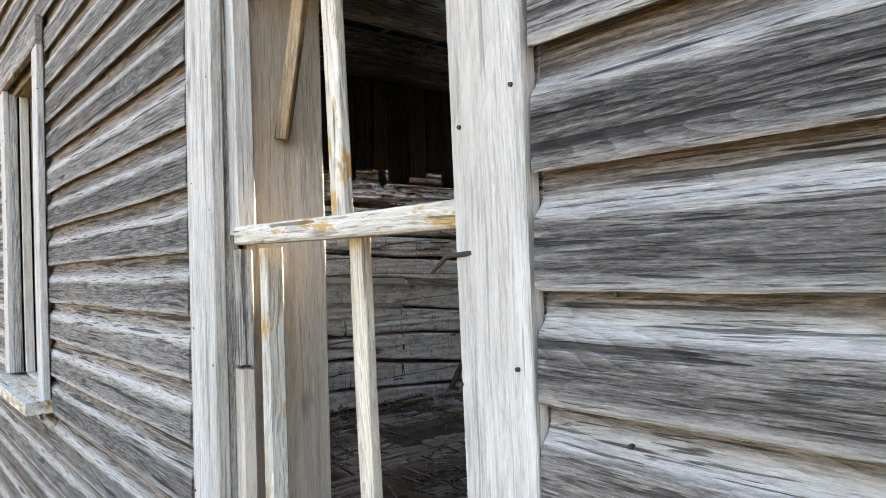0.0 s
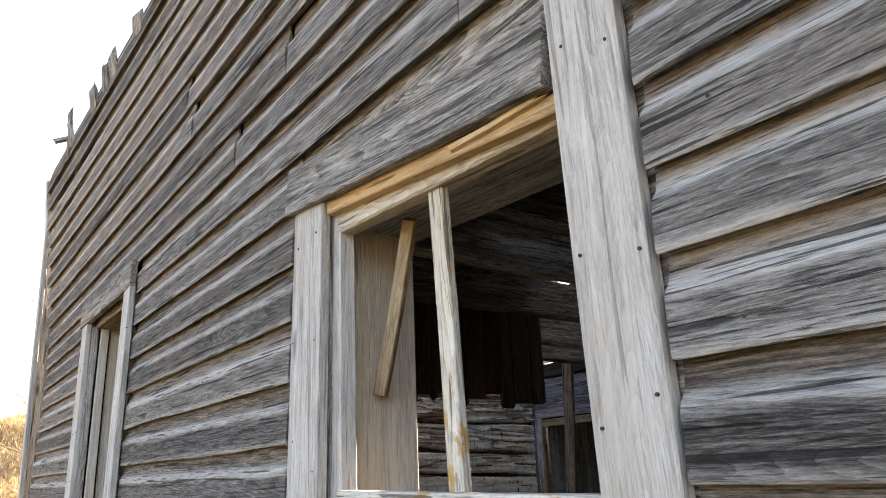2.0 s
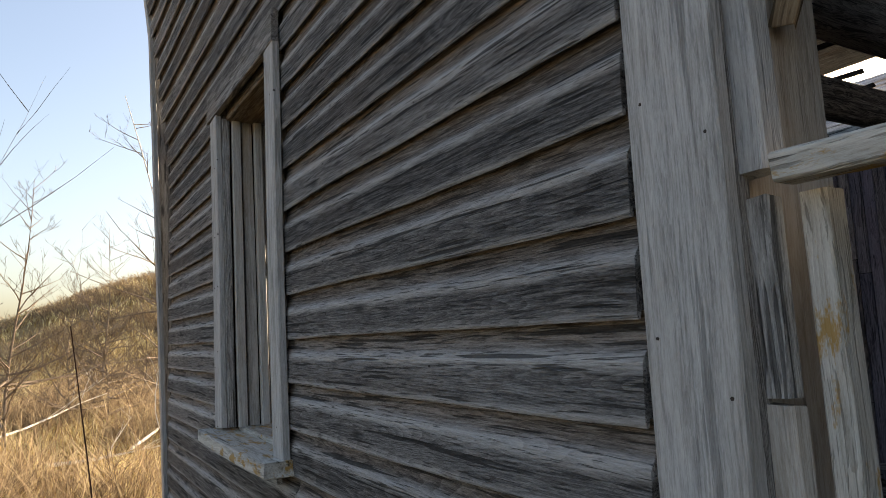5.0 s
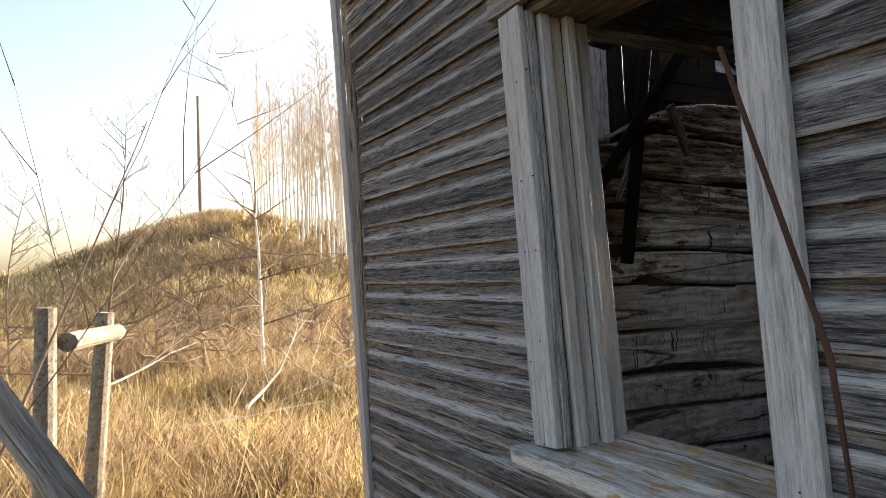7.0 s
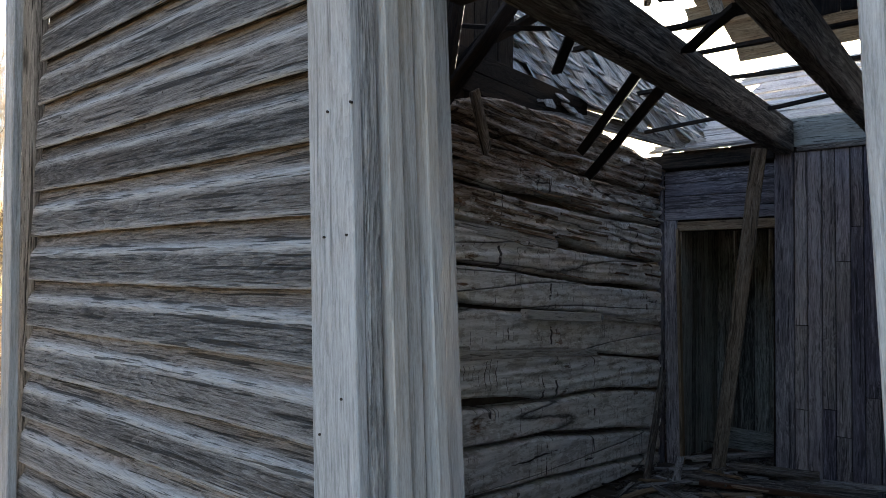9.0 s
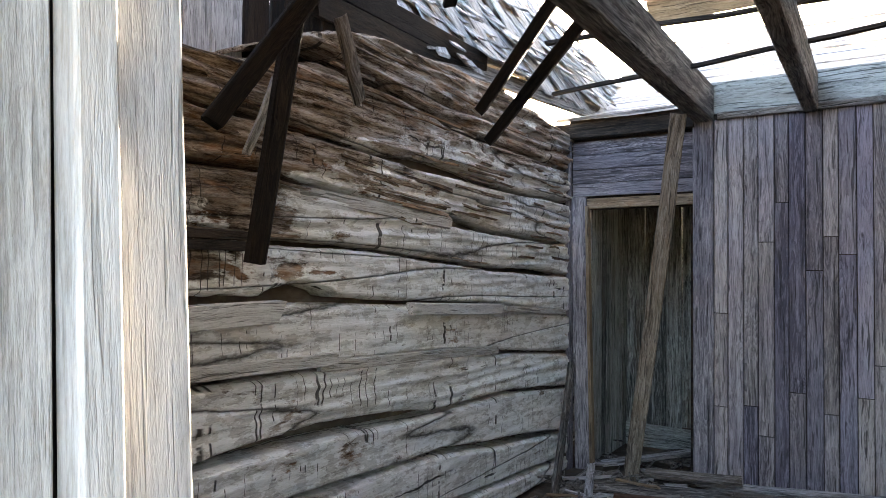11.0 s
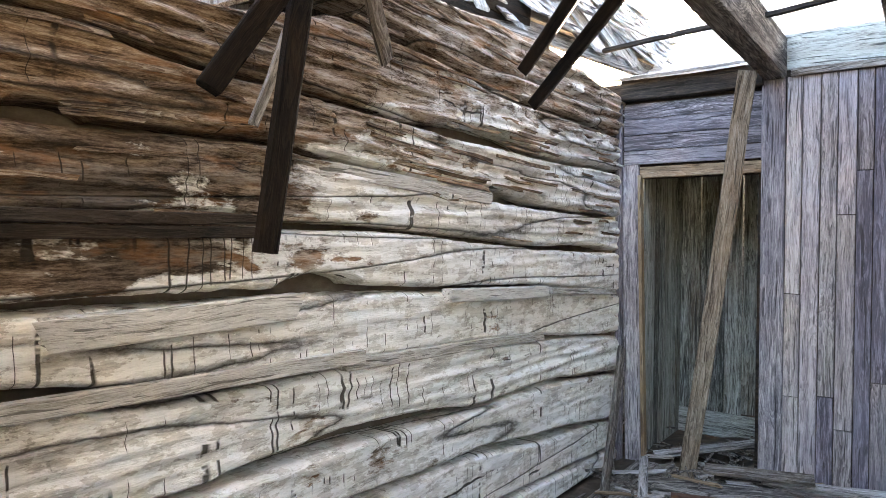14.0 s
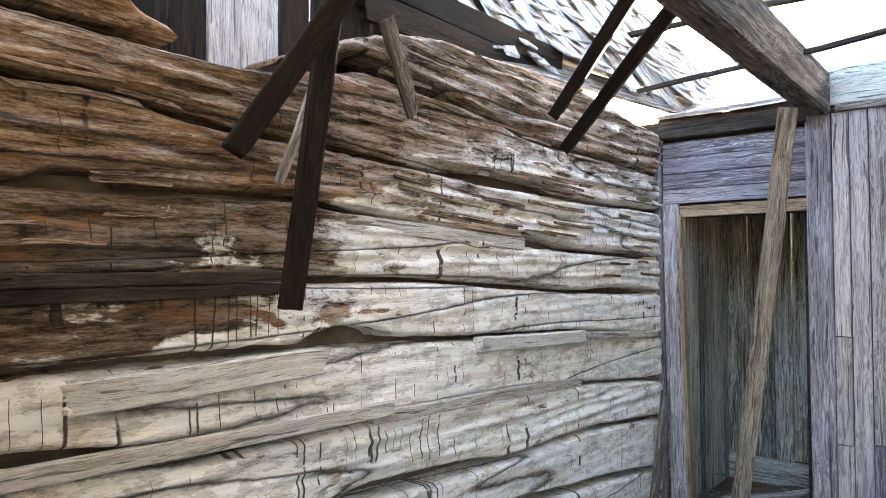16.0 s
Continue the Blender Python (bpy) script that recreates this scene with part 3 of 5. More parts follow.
def siding():
    pitch = 0.1475
    z = 0.135
    cl, cr = -4.235, -3.32     # casing outer edges of the second window
    c1l, c1r = -1.676, -0.615   # of the first
    n = 0
    while z < TOP - 0.06:
        n += 1
        rng = random.Random(n * 13)
        H = pitch
        spans = [(X_LEFT + 0.03, X_RIGHT)]
        holes = []
        if z + H > W2["z0"] - 0.05 and z < W2["z1"] + 0.06:
            holes.append((cl, cr))
        if z + H > W1["z0"] - 0.10 and z < W1["z1"] + 0.09:
            holes.append((c1l, c1r))
        for a, b in holes:
            spans = [s for p, q in spans for s in ((p, min(q, a)), (max(p, b), q)) if s[1] - s[0] > 0.05]
        right = bool(holes) and (c1l, c1r) in holes
        for i, (a, b) in enumerate(spans):
            if right and a >= c1r - 0.01:
                continue
            # butt joints in the long runs
            if b - a > 3.2:
                j = a + (b - a) * rng.uniform(0.3, 0.7)
                siding_piece(a, j - 0.002, z, H, n * 31 + i * 7)
                siding_piece(j + 0.002, b, z + rng.uniform(-0.004, 0.004), H, n * 31 + i * 7 + 3)
            else:
                siding_piece(a, b, z, H, n * 31 + i * 7)
        z += pitch
    # beside the first window the boards are narrower
    rows = [0.81, 0.93, 1.045, 1.165, 1.285, 1.405, 1.53, 1.658, 1.797, 1.929, 2.046, 2.172, 2.30, 2.42]
    for k, (a, b) in enumerate(zip(rows, rows[1:])):
        siding_piece(c1r + 0.014, X_RIGHT, a, b - a, 900 + k * 3)


def corner_board():
    for k, (z0, z1, dx) in enumerate(((0.06, 3.55, 0.0), (3.5, 3.93, -0.004))):
        y0, y1 = lean(X_LEFT, z0), lean(X_LEFT, z1)
        plank("corner_board", (X_LEFT + dx, y0 - 0.018, z0), (X_LEFT + dx, y1 - 0.018, z1), 0.075, 0.03, CASING, WALL, (0, -1, 0), 0.01, 0.004)
        plank("corner_board", (X_LEFT - 0.035, 0.045 + y0, z0), (X_LEFT - 0.035, 0.045 + y1, z1), 0.11, 0.025, SIDING, WALL, (-1, 0, 0), 0.01, 0.003)


corner_board()


# ---- second window (open, no sash) ----
def window_two():
    w = thing("window_2", (-3.8, 0.0, 1.07), "empty window hole framed in bare grey boards", "window", kind="structure")
    lx = lambda z: -4.25 - 0.0755 * (z - 1.14)      # the frame leans
    rx = lambda z: -3.352 - 0.045 * (z - 1.10)
    plank("casing", (lx(1.085) + 0.061, -0.045, 1.085), (lx(2.525) + 0.061, -0.045, 2.525), 0.122, 0.026, CASING, w, (0, -1, 0), 0.004, 0.003)
    plank("casing", (rx(1.05) + 0.056, -0.045, 1.05), (rx(2.525) + 0.056, -0.045, 2.525), 0.112, 0.026, CASING, w, (0, -1, 0), 0.004, 0.003)
    plank("head_casing", (-4.42, -0.047, 2.598), (-3.30, -0.047, 2.588), 0.125, 0.028, GREYTRIM, w, (0, -1, 0), 0.006, 0.004)
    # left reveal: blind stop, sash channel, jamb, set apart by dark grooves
    # near-black sheet gives the grooves their shade by colour
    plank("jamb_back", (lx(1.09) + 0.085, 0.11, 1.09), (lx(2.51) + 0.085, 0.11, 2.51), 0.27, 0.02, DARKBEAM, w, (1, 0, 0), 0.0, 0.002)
    for y, dx, wd, th, mat in ((-0.012, 0.112, 0.034, 0.040, GREYTRIM), (0.034, 0.130, 0.040, 0.03, REVEAL), (0.086, 0.118, 0.046, 0.022, REVEAL), (0.134, 0.137, 0.036, 0.034, REVEAL), (0.198, 0.102, 0.080, 0.03, CASING)):
        plank("jamb_strip", (lx(1.09) + dx, y, 1.09), (lx(2.51) + dx, y, 2.51), wd, th, mat, w, (1, 0, 0), 0.0, 0.003)
    for y, dx, wd, th, mat in ((0.0, 0.015, 0.05, 0.045, CASING), (0.09, 0.020, 0.10, 0.03, TAN), (0.205, 0.022, 0.13, 0.03, CASING)):
        plank("jamb_strip", (rx(1.09) + dx, y, 1.09), (rx(2.51) + dx, y, 2.51), wd, th, mat, w, (-1, 0, 0), 0.0, 0.002)
    plank("head_jamb", (-4.24, 0.14, 2.518), (-3.38, 0.14, 2.512), 0.30, 0.03, PROP, w, (0, 0, -1), 0.0, 0.002)
    plank("sill", (-4.30, -0.045, 1.052), (-3.21, -0.045, 1.046), 0.16, 0.05, LICHEN, w, (0, 0, 1), 0.03, 0.005)
    plank("sill", (-4.15, 0.095, 1.075), (-3.34, 0.095, 1.073), 0.14, 0.03, LICHEN, w, (0, 0, 1), 0.0, 0.004)
    plank("sill", (-4.15, 0.215, 1.084), (-3.34, 0.215, 1.082), 0.12, 0.028, LICHEN, w, (0, 0, 1), 0.0, 0.004)
    plank("skirt", (-4.36, -0.05, 1.012), (-3.3, -0.05, 1.008), 0.05, 0.02, SIDING, w, (0, -1, 0), 0.02, 0.004)
    return w


window_two()


# ---- first window (broken sash) ----
def window_one():
    w = thing("window_1", (-1.1, 0.0, 0.98), "broken sash window with lichen-spotted rails and no glass", "window", kind="structure")
    plank("casing", (-1.590, -0.012, 0.93), (-1.597, -0.012, 2.358), 0.150, 0.026, CASING, w, (0, -1, 0), 0.004, 0.003)
    plank("casing", (-0.682, -0.020, 2.46), (-0.655, -0.018, 0.93), 0.130, 0.028, CASING, w, (0, -1, 0), 0.006, 0.003, taper=0.12)
    plank("head_casing", (-1.69, -0.030, 2.397), (-0.745, -0.030, 2.305), 0.125, 0.028, GREYTRIM, w, (0, -1, 0), 0.006, 0.004)
    plank("head_stop", (-1.55, 0.004, 2.309), (-0.72, 0.004, 2.224), 0.034, 0.03, TAN, w, (0, -1, 0), 0.004, 0.002)
    plank("drip_splinter", (-1.05, -0.012, 2.253), (-0.76, -0.014, 2.245), 0.012, 0.02, TAN, w, (0, -1, 0), 0.05, 0.005)
    # left: blind stop, sash stile, jamb
    plank("blind_stop", (-1.535, 0.016, 0.95), (-1.552, 0.016, 2.34), 0.034, 0.03, GREYTRIM, w, (0, -1, 0), 0.0, 0.003)
    plank("stile", (-1.516, 0.034, 1.64), (-1.530, 0.034, 2.30), 0.058, 0.045, CASING, w, (0, -1, 0), 0.0, 0.002)
    plank("stile", (-1.510, 0.034, 1.36), (-1.512, 0.034, 1.61), 0.040, 0.03, GREYTRIM, w, (0, -1, 0), 0.004, 0.002)
    plank("stile", (-1.505, 0.032, 0.95), (-1.508, 0.032, 1.355), 0.044, 0.03, REVEAL, w, (0, -1, 0), 0.004, 0.002)
    plank("stile", (-1.452, 0.075, 0.95), (-1.460, 0.075, 1.61), 0.036, 0.04, LICHEN, w, (0, -1, 0), 0.0, 0.002)
    # dark filler added against light leaking in beside the jamb
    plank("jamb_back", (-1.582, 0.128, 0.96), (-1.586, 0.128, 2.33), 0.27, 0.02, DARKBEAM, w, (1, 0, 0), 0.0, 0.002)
    plank("jamb_board", (-1.555, 0.158, 0.96), (-1.560, 0.158, 2.33), 0.200, 0.022, REVEAL, w, (1, 0, 0), 0.0, 0.003)
    plank("jamb_board", (-0.69, 0.14, 0.96), (-0.72, 0.14, 2.33), 0.26, 0.028, CASING, w, (-1, 0, 0), 0.0, 0.003)
    plank("head_jamb", (-1.55, 0.16, 2.291), (-0.72, 0.16, 2.253), 0.24, 0.026, GREYTRIM, w, (0, 0, -1), 0.0, 0.002)
    # upper sash
    plank("top_rail", (-1.52, 0.034, 2.270), (-0.70, 0.034, 2.232), 0.058, 0.045, SASH, w, (0, -1, 0), 0.0, 0.002)
    plank("meeting_rail", (-1.475, 0.022, 1.636), (-0.68, 0.022, 1.628), 0.038, 0.045, LICHEN, w, (0, -1, 0), 0.004, 0.002)
    plank("muntin", (-1.101, 0.036, 1.650), (-1.136, 0.036, 2.27), 0.046, 0.018, LICHEN, w, (0, -1, 0), 0.0, 0.002)
    plank("muntin", (-1.06, 0.06, 0.99), (-1.085, 0.06, 1.622), 0.044, 0.018, SASH, w, (0, -1, 0), 0.004, 0.004)
    plank("sill", (-1.72, 0.03, 0.945), (-0.58, 0.03, 0.94), 0.30, 0.05, LICHEN, w, (0, 0, 1), 0.02, 0.004)
    # bent spike
    bm = bmesh.new()
    tube(bm, [(-0.70, -0.03, 1.575), (-0.735, -0.04, 1.572), (-0.76, -0.045, 1.552)], [0.0032, 0.0032, 0.0025], 6)
    part("spike", bm, IRON, w, "rusty bent iron spike")
    return w


window_one()
lone("loose_stick", (-1.354, 0.12, 2.251), (-1.530, 0.142, 1.86), 0.034, 0.02, BROWN, "narrow brown batten leaning inside the window frame", "stick", (0.4, -1, 0), 0.015, 0.004)


# nails in casings and siding
def nails():
    bm = bmesh.new()
    rng = random.Random(4)
    spots = []
    for z in (1.12, 1.40, 1.72, 1.98, 2.28):
        for x in (-1.65, -1.54, -0.72, -0.63, -4.25, -4.19, -3.345, -3.295):
            spots.append((x + rng.uniform(-0.008, 0.008), (-0.0595 if x < -3 else -0.0275 if x < -1 else -0.0355), z + rng.uniform(-0.06, 0.06)))
    z = 0.2
    while z < 2.5:
        for x in (-5.6, -4.95, -2.9, -2.3, -0.5, 0.1):
            spots.append((x + rng.uniform(-0.02, 0.02), -0.0285, z + rng.uniform(-0.015, 0.015)))
        z += 0.1475
    for x, y, z in spots:
        c = [bm.verts.new((x + 0.0027 * math.cos(a), y, z + 0.0027 * math.sin(a))) for a in (k * math.pi / 3 for k in range(6))]
        d = [bm.verts.new((v.co.x, y + 0.006, v.co.z)) for v in c]
        bm.faces.new(c)
        for j in range(6):
            bm.faces.new((c[j], c[(j + 1) % 6], d[(j + 1) % 6], d[j]))
    put("nail_heads", as_mesh("nail_heads", bm), IRON, Matrix.Identity(4), WALL)["kind"] = "stuff"


nails()


# ragged eave: broken roof boards standing up along the top of the wall
def eave():
    e = thing("broken_eave", (-4.5, 0.0, TOP), "splintered remains of roof boards along the wall top", "eave", kind="structure")
    rng = random.Random(11)
    for x, dz, w, tilt in ((-5.05, 0.14, 0.12, 0.10), (-4.93, 0.06, 0.08, -0.05), (-4.3, -0.02, 0.14, 0.0), (-4.05, 0.02, 0.16, 0.04), (-3.85, -0.01, 0.12, -0.03), (-3.4, -0.03, 0.15, 0.02), (-2.8, -0.03, 0.2, 0.0)):
        y = lean(x, TOP) + 0.05
        plank("splinter_board", (x, y - 0.05, TOP - 0.12), (x + tilt, y - 0.09, TOP + dz + 0.10), w, 0.02, BEAM, e, (0, -1, 0), 0.09, 0.006)
    plank("lath", (-5.12, lean(-5.2, TOP) - 0.10, TOP + 0.02), (-4.95, 0.0, TOP + 0.10), 0.05, 0.02, GREYROOF, e, (0, -0.3, 1), 0.04, 0.006)
    plank("plate", (X_LEFT + 0.1, 0.05, TOP - 0.1), (X_RIGHT, 0.07, TOP - 0.1), 0.09, 0.09, BEAM, e, (0, -1, 0), 0.05, 0.006)
    # studs of the upper half-storey behind the siding
    for k in range(12):
        x = X_LEFT + 0.2 + k * 0.72
        plank("stud", (x, 0.05 + lean(x, 2.6), 2.6), (x, 0.05 + lean(x, TOP), TOP - 0.05), 0.05, 0.09, BEAM, e, (0, -1, 0), 0.0, 0.003)


eave()


# ---- log wall at the end of the room ----
# heights of the joints between logs, as (distance from the front, height)
JOINTS = [
    [(0.2, 0.30), (4.6, 0.24)],
    [(0.2, 0.52), (2.2, 0.49), (4.6, 0.34)],
    [(0.2, 0.81), (2.23, 0.749), (2.83, 0.724), (3.35, 0.649), (4.6, 0.52)],
    [(0.2, 1.02), (1.55, 0.981), (1.92, 0.978), (2.61, 0.943), (3.67, 0.921), (4.6, 0.825)],
    [(0.2, 1.33), (0.77, 1.32), (1.165, 1.279), (1.55, 1.254), (2.07, 1.257), (2.83, 1.238), (4.6, 1.07)],
    [(0.2, 1.54), (1.01, 1.547), (1.345, 1.537), (1.79, 1.53), (2.415, 1.499), (3.35, 1.464), (4.6, 1.34)],
    [(0.2, 1.73), (1.01, 1.753), (1.35, 1.773), (1.6, 1.752), (2.08, 1.746), (3.35, 1.664), (4.6, 1.62)],
    [(0.2, 1.97), (1.17, 1.993), (1.6, 2.009), (1.79, 1.985), (2.42, 1.929), (3.35, 1.876), (4.6, 1.84)],
    [(0.2, 2.25), (1.02, 2.229), (1.35, 2.191), (1.8, 2.19), (2.42, 2.159), (3.35, 2.139), (4.6, 2.147)],
    [(0.2, 2.40), (1.35, 2.392), (1.49, 2.41), (1.85, 2.484), (2.42, 2.468), (3.08, 2.394), (4.6, 2.381)],
    [(0.2, 2.42), (1.49, 2.42), (1.82, 2.595), (2.08, 2.682), (2.42, 2.724), (3.35, 2.752), (4.34, 2.673), (4.6, 2.64)],
]


# where joints have opened: joint, from, to, width
HOLES = ((8, 2.40, 3.40, 0.050), (4, 0.45, 1.20, 0.040), (3, 1.35, 2.70, 0.042), (5, 1.60, 2.00, 0.045), (7, 2.55, 3.40, 0.028), (9, 1.50, 2.40, 0.050), (7, 0.80, 1.05, 0.03), (6, 3.6, 4.4, 0.02), (2, 2.6, 4.2, 0.02))


def opened(k, y):
    w = 0.0
    for j, a, b, d in HOLES:
        if j == k and a < y < b:
            w = max(w, d * math.sin(math.pi * (y - a) / (b - a)) ** 0.6)
    return w


def log_bm(k, low, high, y0, y1, rot):
    """One hewn log: broad face to the room, wavering edges, rounded arrises."""
    bm = bmesh.new()
    ny, nz = 210, 30
    grid = []
    for i in range(ny + 1):
        y = y0 + (y1 - y0) * i / ny
        a = lerp_rows(low, y) + 0.012 + 0.010 * max(-0.25, noise.noise(Vector((y * 1.9, k * 7.7, 1)))) + 0.005 * noise.noise(Vector((y * 23, k * 3.3, 2)))
        b = lerp_rows(high, y) - 0.010 - 0.009 * max(-0.25, noise.noise(Vector((y * 2.1, k * 5.1, 5)))) + 0.005 * noise.noise(Vector((y * 25, k * 2.9, 6)))
        a += opened(k, y)
        b = max(b, a + 0.015)
        col = []
        for j in range(nz + 1):
            v = j / nz
            z = a + (b - a) * v
            edge = min(v, 1 - v) * (b - a)
            roundness = 0.030 * max(0.0, 1 - edge / 0.020) ** 2
            belly = 0.007 * noise.noise(Vector((y * 1.3, k * 4.2, z * 2)))
            chips = 0.004 * noise.noise(Vector((y * 7, z * 26, k)))
            torn = rot * (0.034 * noise.noise(Vector((y * 2.5, z * 30, k * 2))) + 0.040 * min(0.0, noise.noise(Vector((y * 1.6, z * 16, k * 3 + 9)))))
            x = LOGFACE - roundness + belly + chips + torn
            col.append(bm.verts.new((x, y, z)))
        col.append(bm.verts.new((LOGFACE - 0.22, y, b)))
        col.append(bm.verts.new((LOGFACE - 0.22, y, a)))
        grid.append(col)
    n = nz + 3
    for p, q in zip(grid, grid[1:]):
        for j in range(n):
            f = bm.faces.new((p[j], p[(j + 1) % n], q[(j + 1) % n], q[j]))
            f.smooth = False
    bm.faces.new(grid[0])
    bm.faces.new(grid[-1])
    return bm


def log_wall():
    bm = bmesh.new()
    box(bm, LOGFACE - 0.20, LOGFACE - 0.15, 0.28, 4.75, 0.1, 2.36)
    wall = part("wall_left", bm, CHINK, None)
    tagged(wall, "hewn log end wall, limewash peeling, upper logs rotten", "wall", kind="structure")
    for k, (low, high) in enumerate(zip(JOINTS, JOINTS[1:])):
        rot = (0.15, 0.15, 0.15, 0.5, 0.2, 0.2, 0.5, 0.7, 0.7, 1.0)[k]
        y0 = 1.5 if k == 9 else 0.28
        part("log", log_bm(k, low, high, y0, 4.54, rot), LOG, wall)
    part("log", log_bm(10, [(0.2, 2.43), (1.3, 2.40)], [(0.2, 2.74), (0.7, 2.66), (1.0, 2.52), (1.2, 2.44)], 0.28, 1.18, 1.0), LOG, wall)
    # filler pieces driven into the joints
    plank("filler", (LOGFACE + 0.012, 2.50, 1.468), (LOGFACE + 0.012, 3.42, 1.432), 0.060, 0.045, LIME, wall, (1, 0, 0), 0.02, 0.004)
    plank("filler", (LOGFACE + 0.008, 3.47, 1.432), (LOGFACE + 0.006, 4.4, 1.372), 0.035, 0.04, LIME, wall, (1, 0, 0), 0.02, 0.004)
    plank("filler", (LOGFACE + 0.014, 0.85, 1.480), (LOGFACE + 0.012, 1.70, 1.492), 0.085, 0.045, LIME, wall, (1, 0, 0), 0.10, 0.005)
    plank("filler", (LOGFACE - 0.01, 1.75, 1.945), (LOGFACE - 0.005, 2.9, 1.892), 0.055, 0.03, LIME, wall, (1, 0, 0), 0.05, 0.006)
    plank("filler", (LOGFACE + 0.0, 0.4, 1.325), (LOGFACE + 0.004, 2.0, 1.285), 0.05, 0.03, LIME, wall, (1, 0, 0), 0.03, 0.006)
    plank("filler", (LOGFACE - 0.004, 1.9, 1.262), (LOGFACE + 0.004, 3.4, 1.20), 0.045, 0.03, LIME, wall, (1, 0, 0), 0.03, 0.006)
    for dz in (0.018, -0.020):
        plank("filler", (LOGFACE + 0.014, 0.30, 1.742 + dz), (LOGFACE + 0.012, 1.50, 1.745 + dz), 0.034, 0.03, DARKBEAM, wall, (1, 0, 0), 0.03, 0.004)
    # slabs and splinters peeling off the rotten upper logs
    rng = random.Random(91)
    for k in range(120):
        y = rng.uniform(0.4, 4.2)
        row = rng.choice((6, 7, 7, 8, 8, 9, 9))
        z = lerp_rows(JOINTS[row], y) + rng.uniform(0.02, 0.9) * (lerp_rows(JOINTS[row + 1], y) - lerp_rows(JOINTS[row], y))
        if row == 9 and y < 1.9:
            continue
        L = rng.uniform(0.10, 0.5)
        sl = (lerp_rows(JOINTS[row], y + L) - lerp_rows(JOINTS[row], y)) * 0.9
        plank("splinter", (LOGFACE + rng.uniform(-0.004, 0.012), y, z), (LOGFACE + rng.uniform(-0.004, 0.014), min(4.5, y + L), z + sl), rng.uniform(0.007, 0.02), rng.uniform(0.006, 0.014), ROT, wall, (1, 0, 0), 0.06, 0.008)
    # outer boarding of the end wall
    for k in range(17):
        z = 0.12 + k * 0.1475
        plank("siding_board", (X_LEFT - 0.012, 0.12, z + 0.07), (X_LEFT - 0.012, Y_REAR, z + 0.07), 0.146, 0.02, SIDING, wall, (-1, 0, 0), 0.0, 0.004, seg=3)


log_wall()


# ---- room: back wall ----
def back_wall():
    bm = bmesh.new()
    box(bm, -4.70, X_RIGHT, BACK + 0.016, BACK + 0.09, 0.1, 2.70)
    box(bm, -5.70, -4.70, BACK + 0.03, BACK + 0.09, 2.10, 2.73)
    wall = part("wall_back", bm, DARKBEAM, None)
    tagged(wall, "vertical tongue-and-groove partition, faded blue-grey", "wall", kind="structure")
    rng = random.Random(21)
    x = -4.553
    while x < 1.2:
        w = rng.choice((0.080, 0.084, 0.088, 0.092))
        cuts = [0.27, 2.645]
        if rng.random() < 0.75:
            cuts.insert(1, rng.uniform(0.9, 2.1))
        if rng.random() < 0.3:
            cuts.insert(1, rng.uniform(0.6, 0.85))
        for a, b in zip(cuts, cuts[1:]):
            plank("plank", (x + w / 2, BACK + 0.005, a + 0.003), (x + w / 2, BACK + 0.005, b - 0.003), w - 0.005, 0.022, PLANKBLUE, wall, (0, -1, 0), 0.0, 0.0015, seg=3)
        x += w
    plank("trim", (-4.612, BACK - 0.012, 0.26), (-4.620, BACK - 0.012, 2.655), 0.125, 0.03, TRIMBLUE, wall, (0, -1, 0), 0.005, 0.003)
    plank("trim", (-5.52, BACK - 0.02, 0.24), (-5.545, BACK - 0.02, 2.63), 0.045, 0.03, TRIMBLUE, wall, (0, -1, 0), 0.005, 0.004)
    plank("trim", (-5.425, BACK - 0.010, 0.25), (-5.462, BACK - 0.010, 2.19), 0.105, 0.026, TRIMBLUE, wall, (0, -1, 0), 0.005, 0.003)
    plank("trim", (-5.352, BACK - 0.02, 0.25), (-5.398, BACK - 0.02, 2.12), 0.022, 0.05, BROWN, wall, (0, -1, 0), 0.005, 0.003)
    z = 2.19
    for k in range(4):
        w = (0.092, 0.098, 0.105, 0.10)[k]
        plank("lintel_board", (-5.515, BACK + 0.006, z + w / 2), (-4.685, BACK + 0.006, z + w / 2), w - 0.004, 0.022, TRIMBLUE, wall, (0, -1, 0), 0.0, 0.003)
        z += w
    plank("lintel", (-5.40, BACK - 0.012, 2.135), (-4.675, BACK - 0.012, 2.140), 0.07, 0.035, BROWN, wall, (0, -1, 0), 0.004, 0.003)
    plank("ledge", (-5.53, BACK - 0.02, 2.665), (-4.66, BACK - 0.02, 2.672), 0.13, 0.07, DARKBEAM, wall, (0, -1, 0), 0.03, 0.008)
    plank("ledge", (-5.53, BACK - 0.04, 2.745), (-4.75, BACK - 0.04, 2.762), 0.14, 0.02, GREYROOF, wall, (0, -0.3, 1), 0.06, 0.010)
    # rim board over the partition
    plank("rim_board", (-4.62, BACK + 0.02, 2.79), (X_RIGHT, BACK + 0.02, 2.79), 0.205, 0.035, DOORGREEN, wall, (0, -1, 0), 0.0, 0.003)
    plank("rim_strip", (-4.53, BACK - 0.008, 2.665), (X_RIGHT, BACK - 0.008, 2.668), 0.04, 0.045, BEAM, wall, (0, -1, 0), 0.0, 0.003)


back_wall()


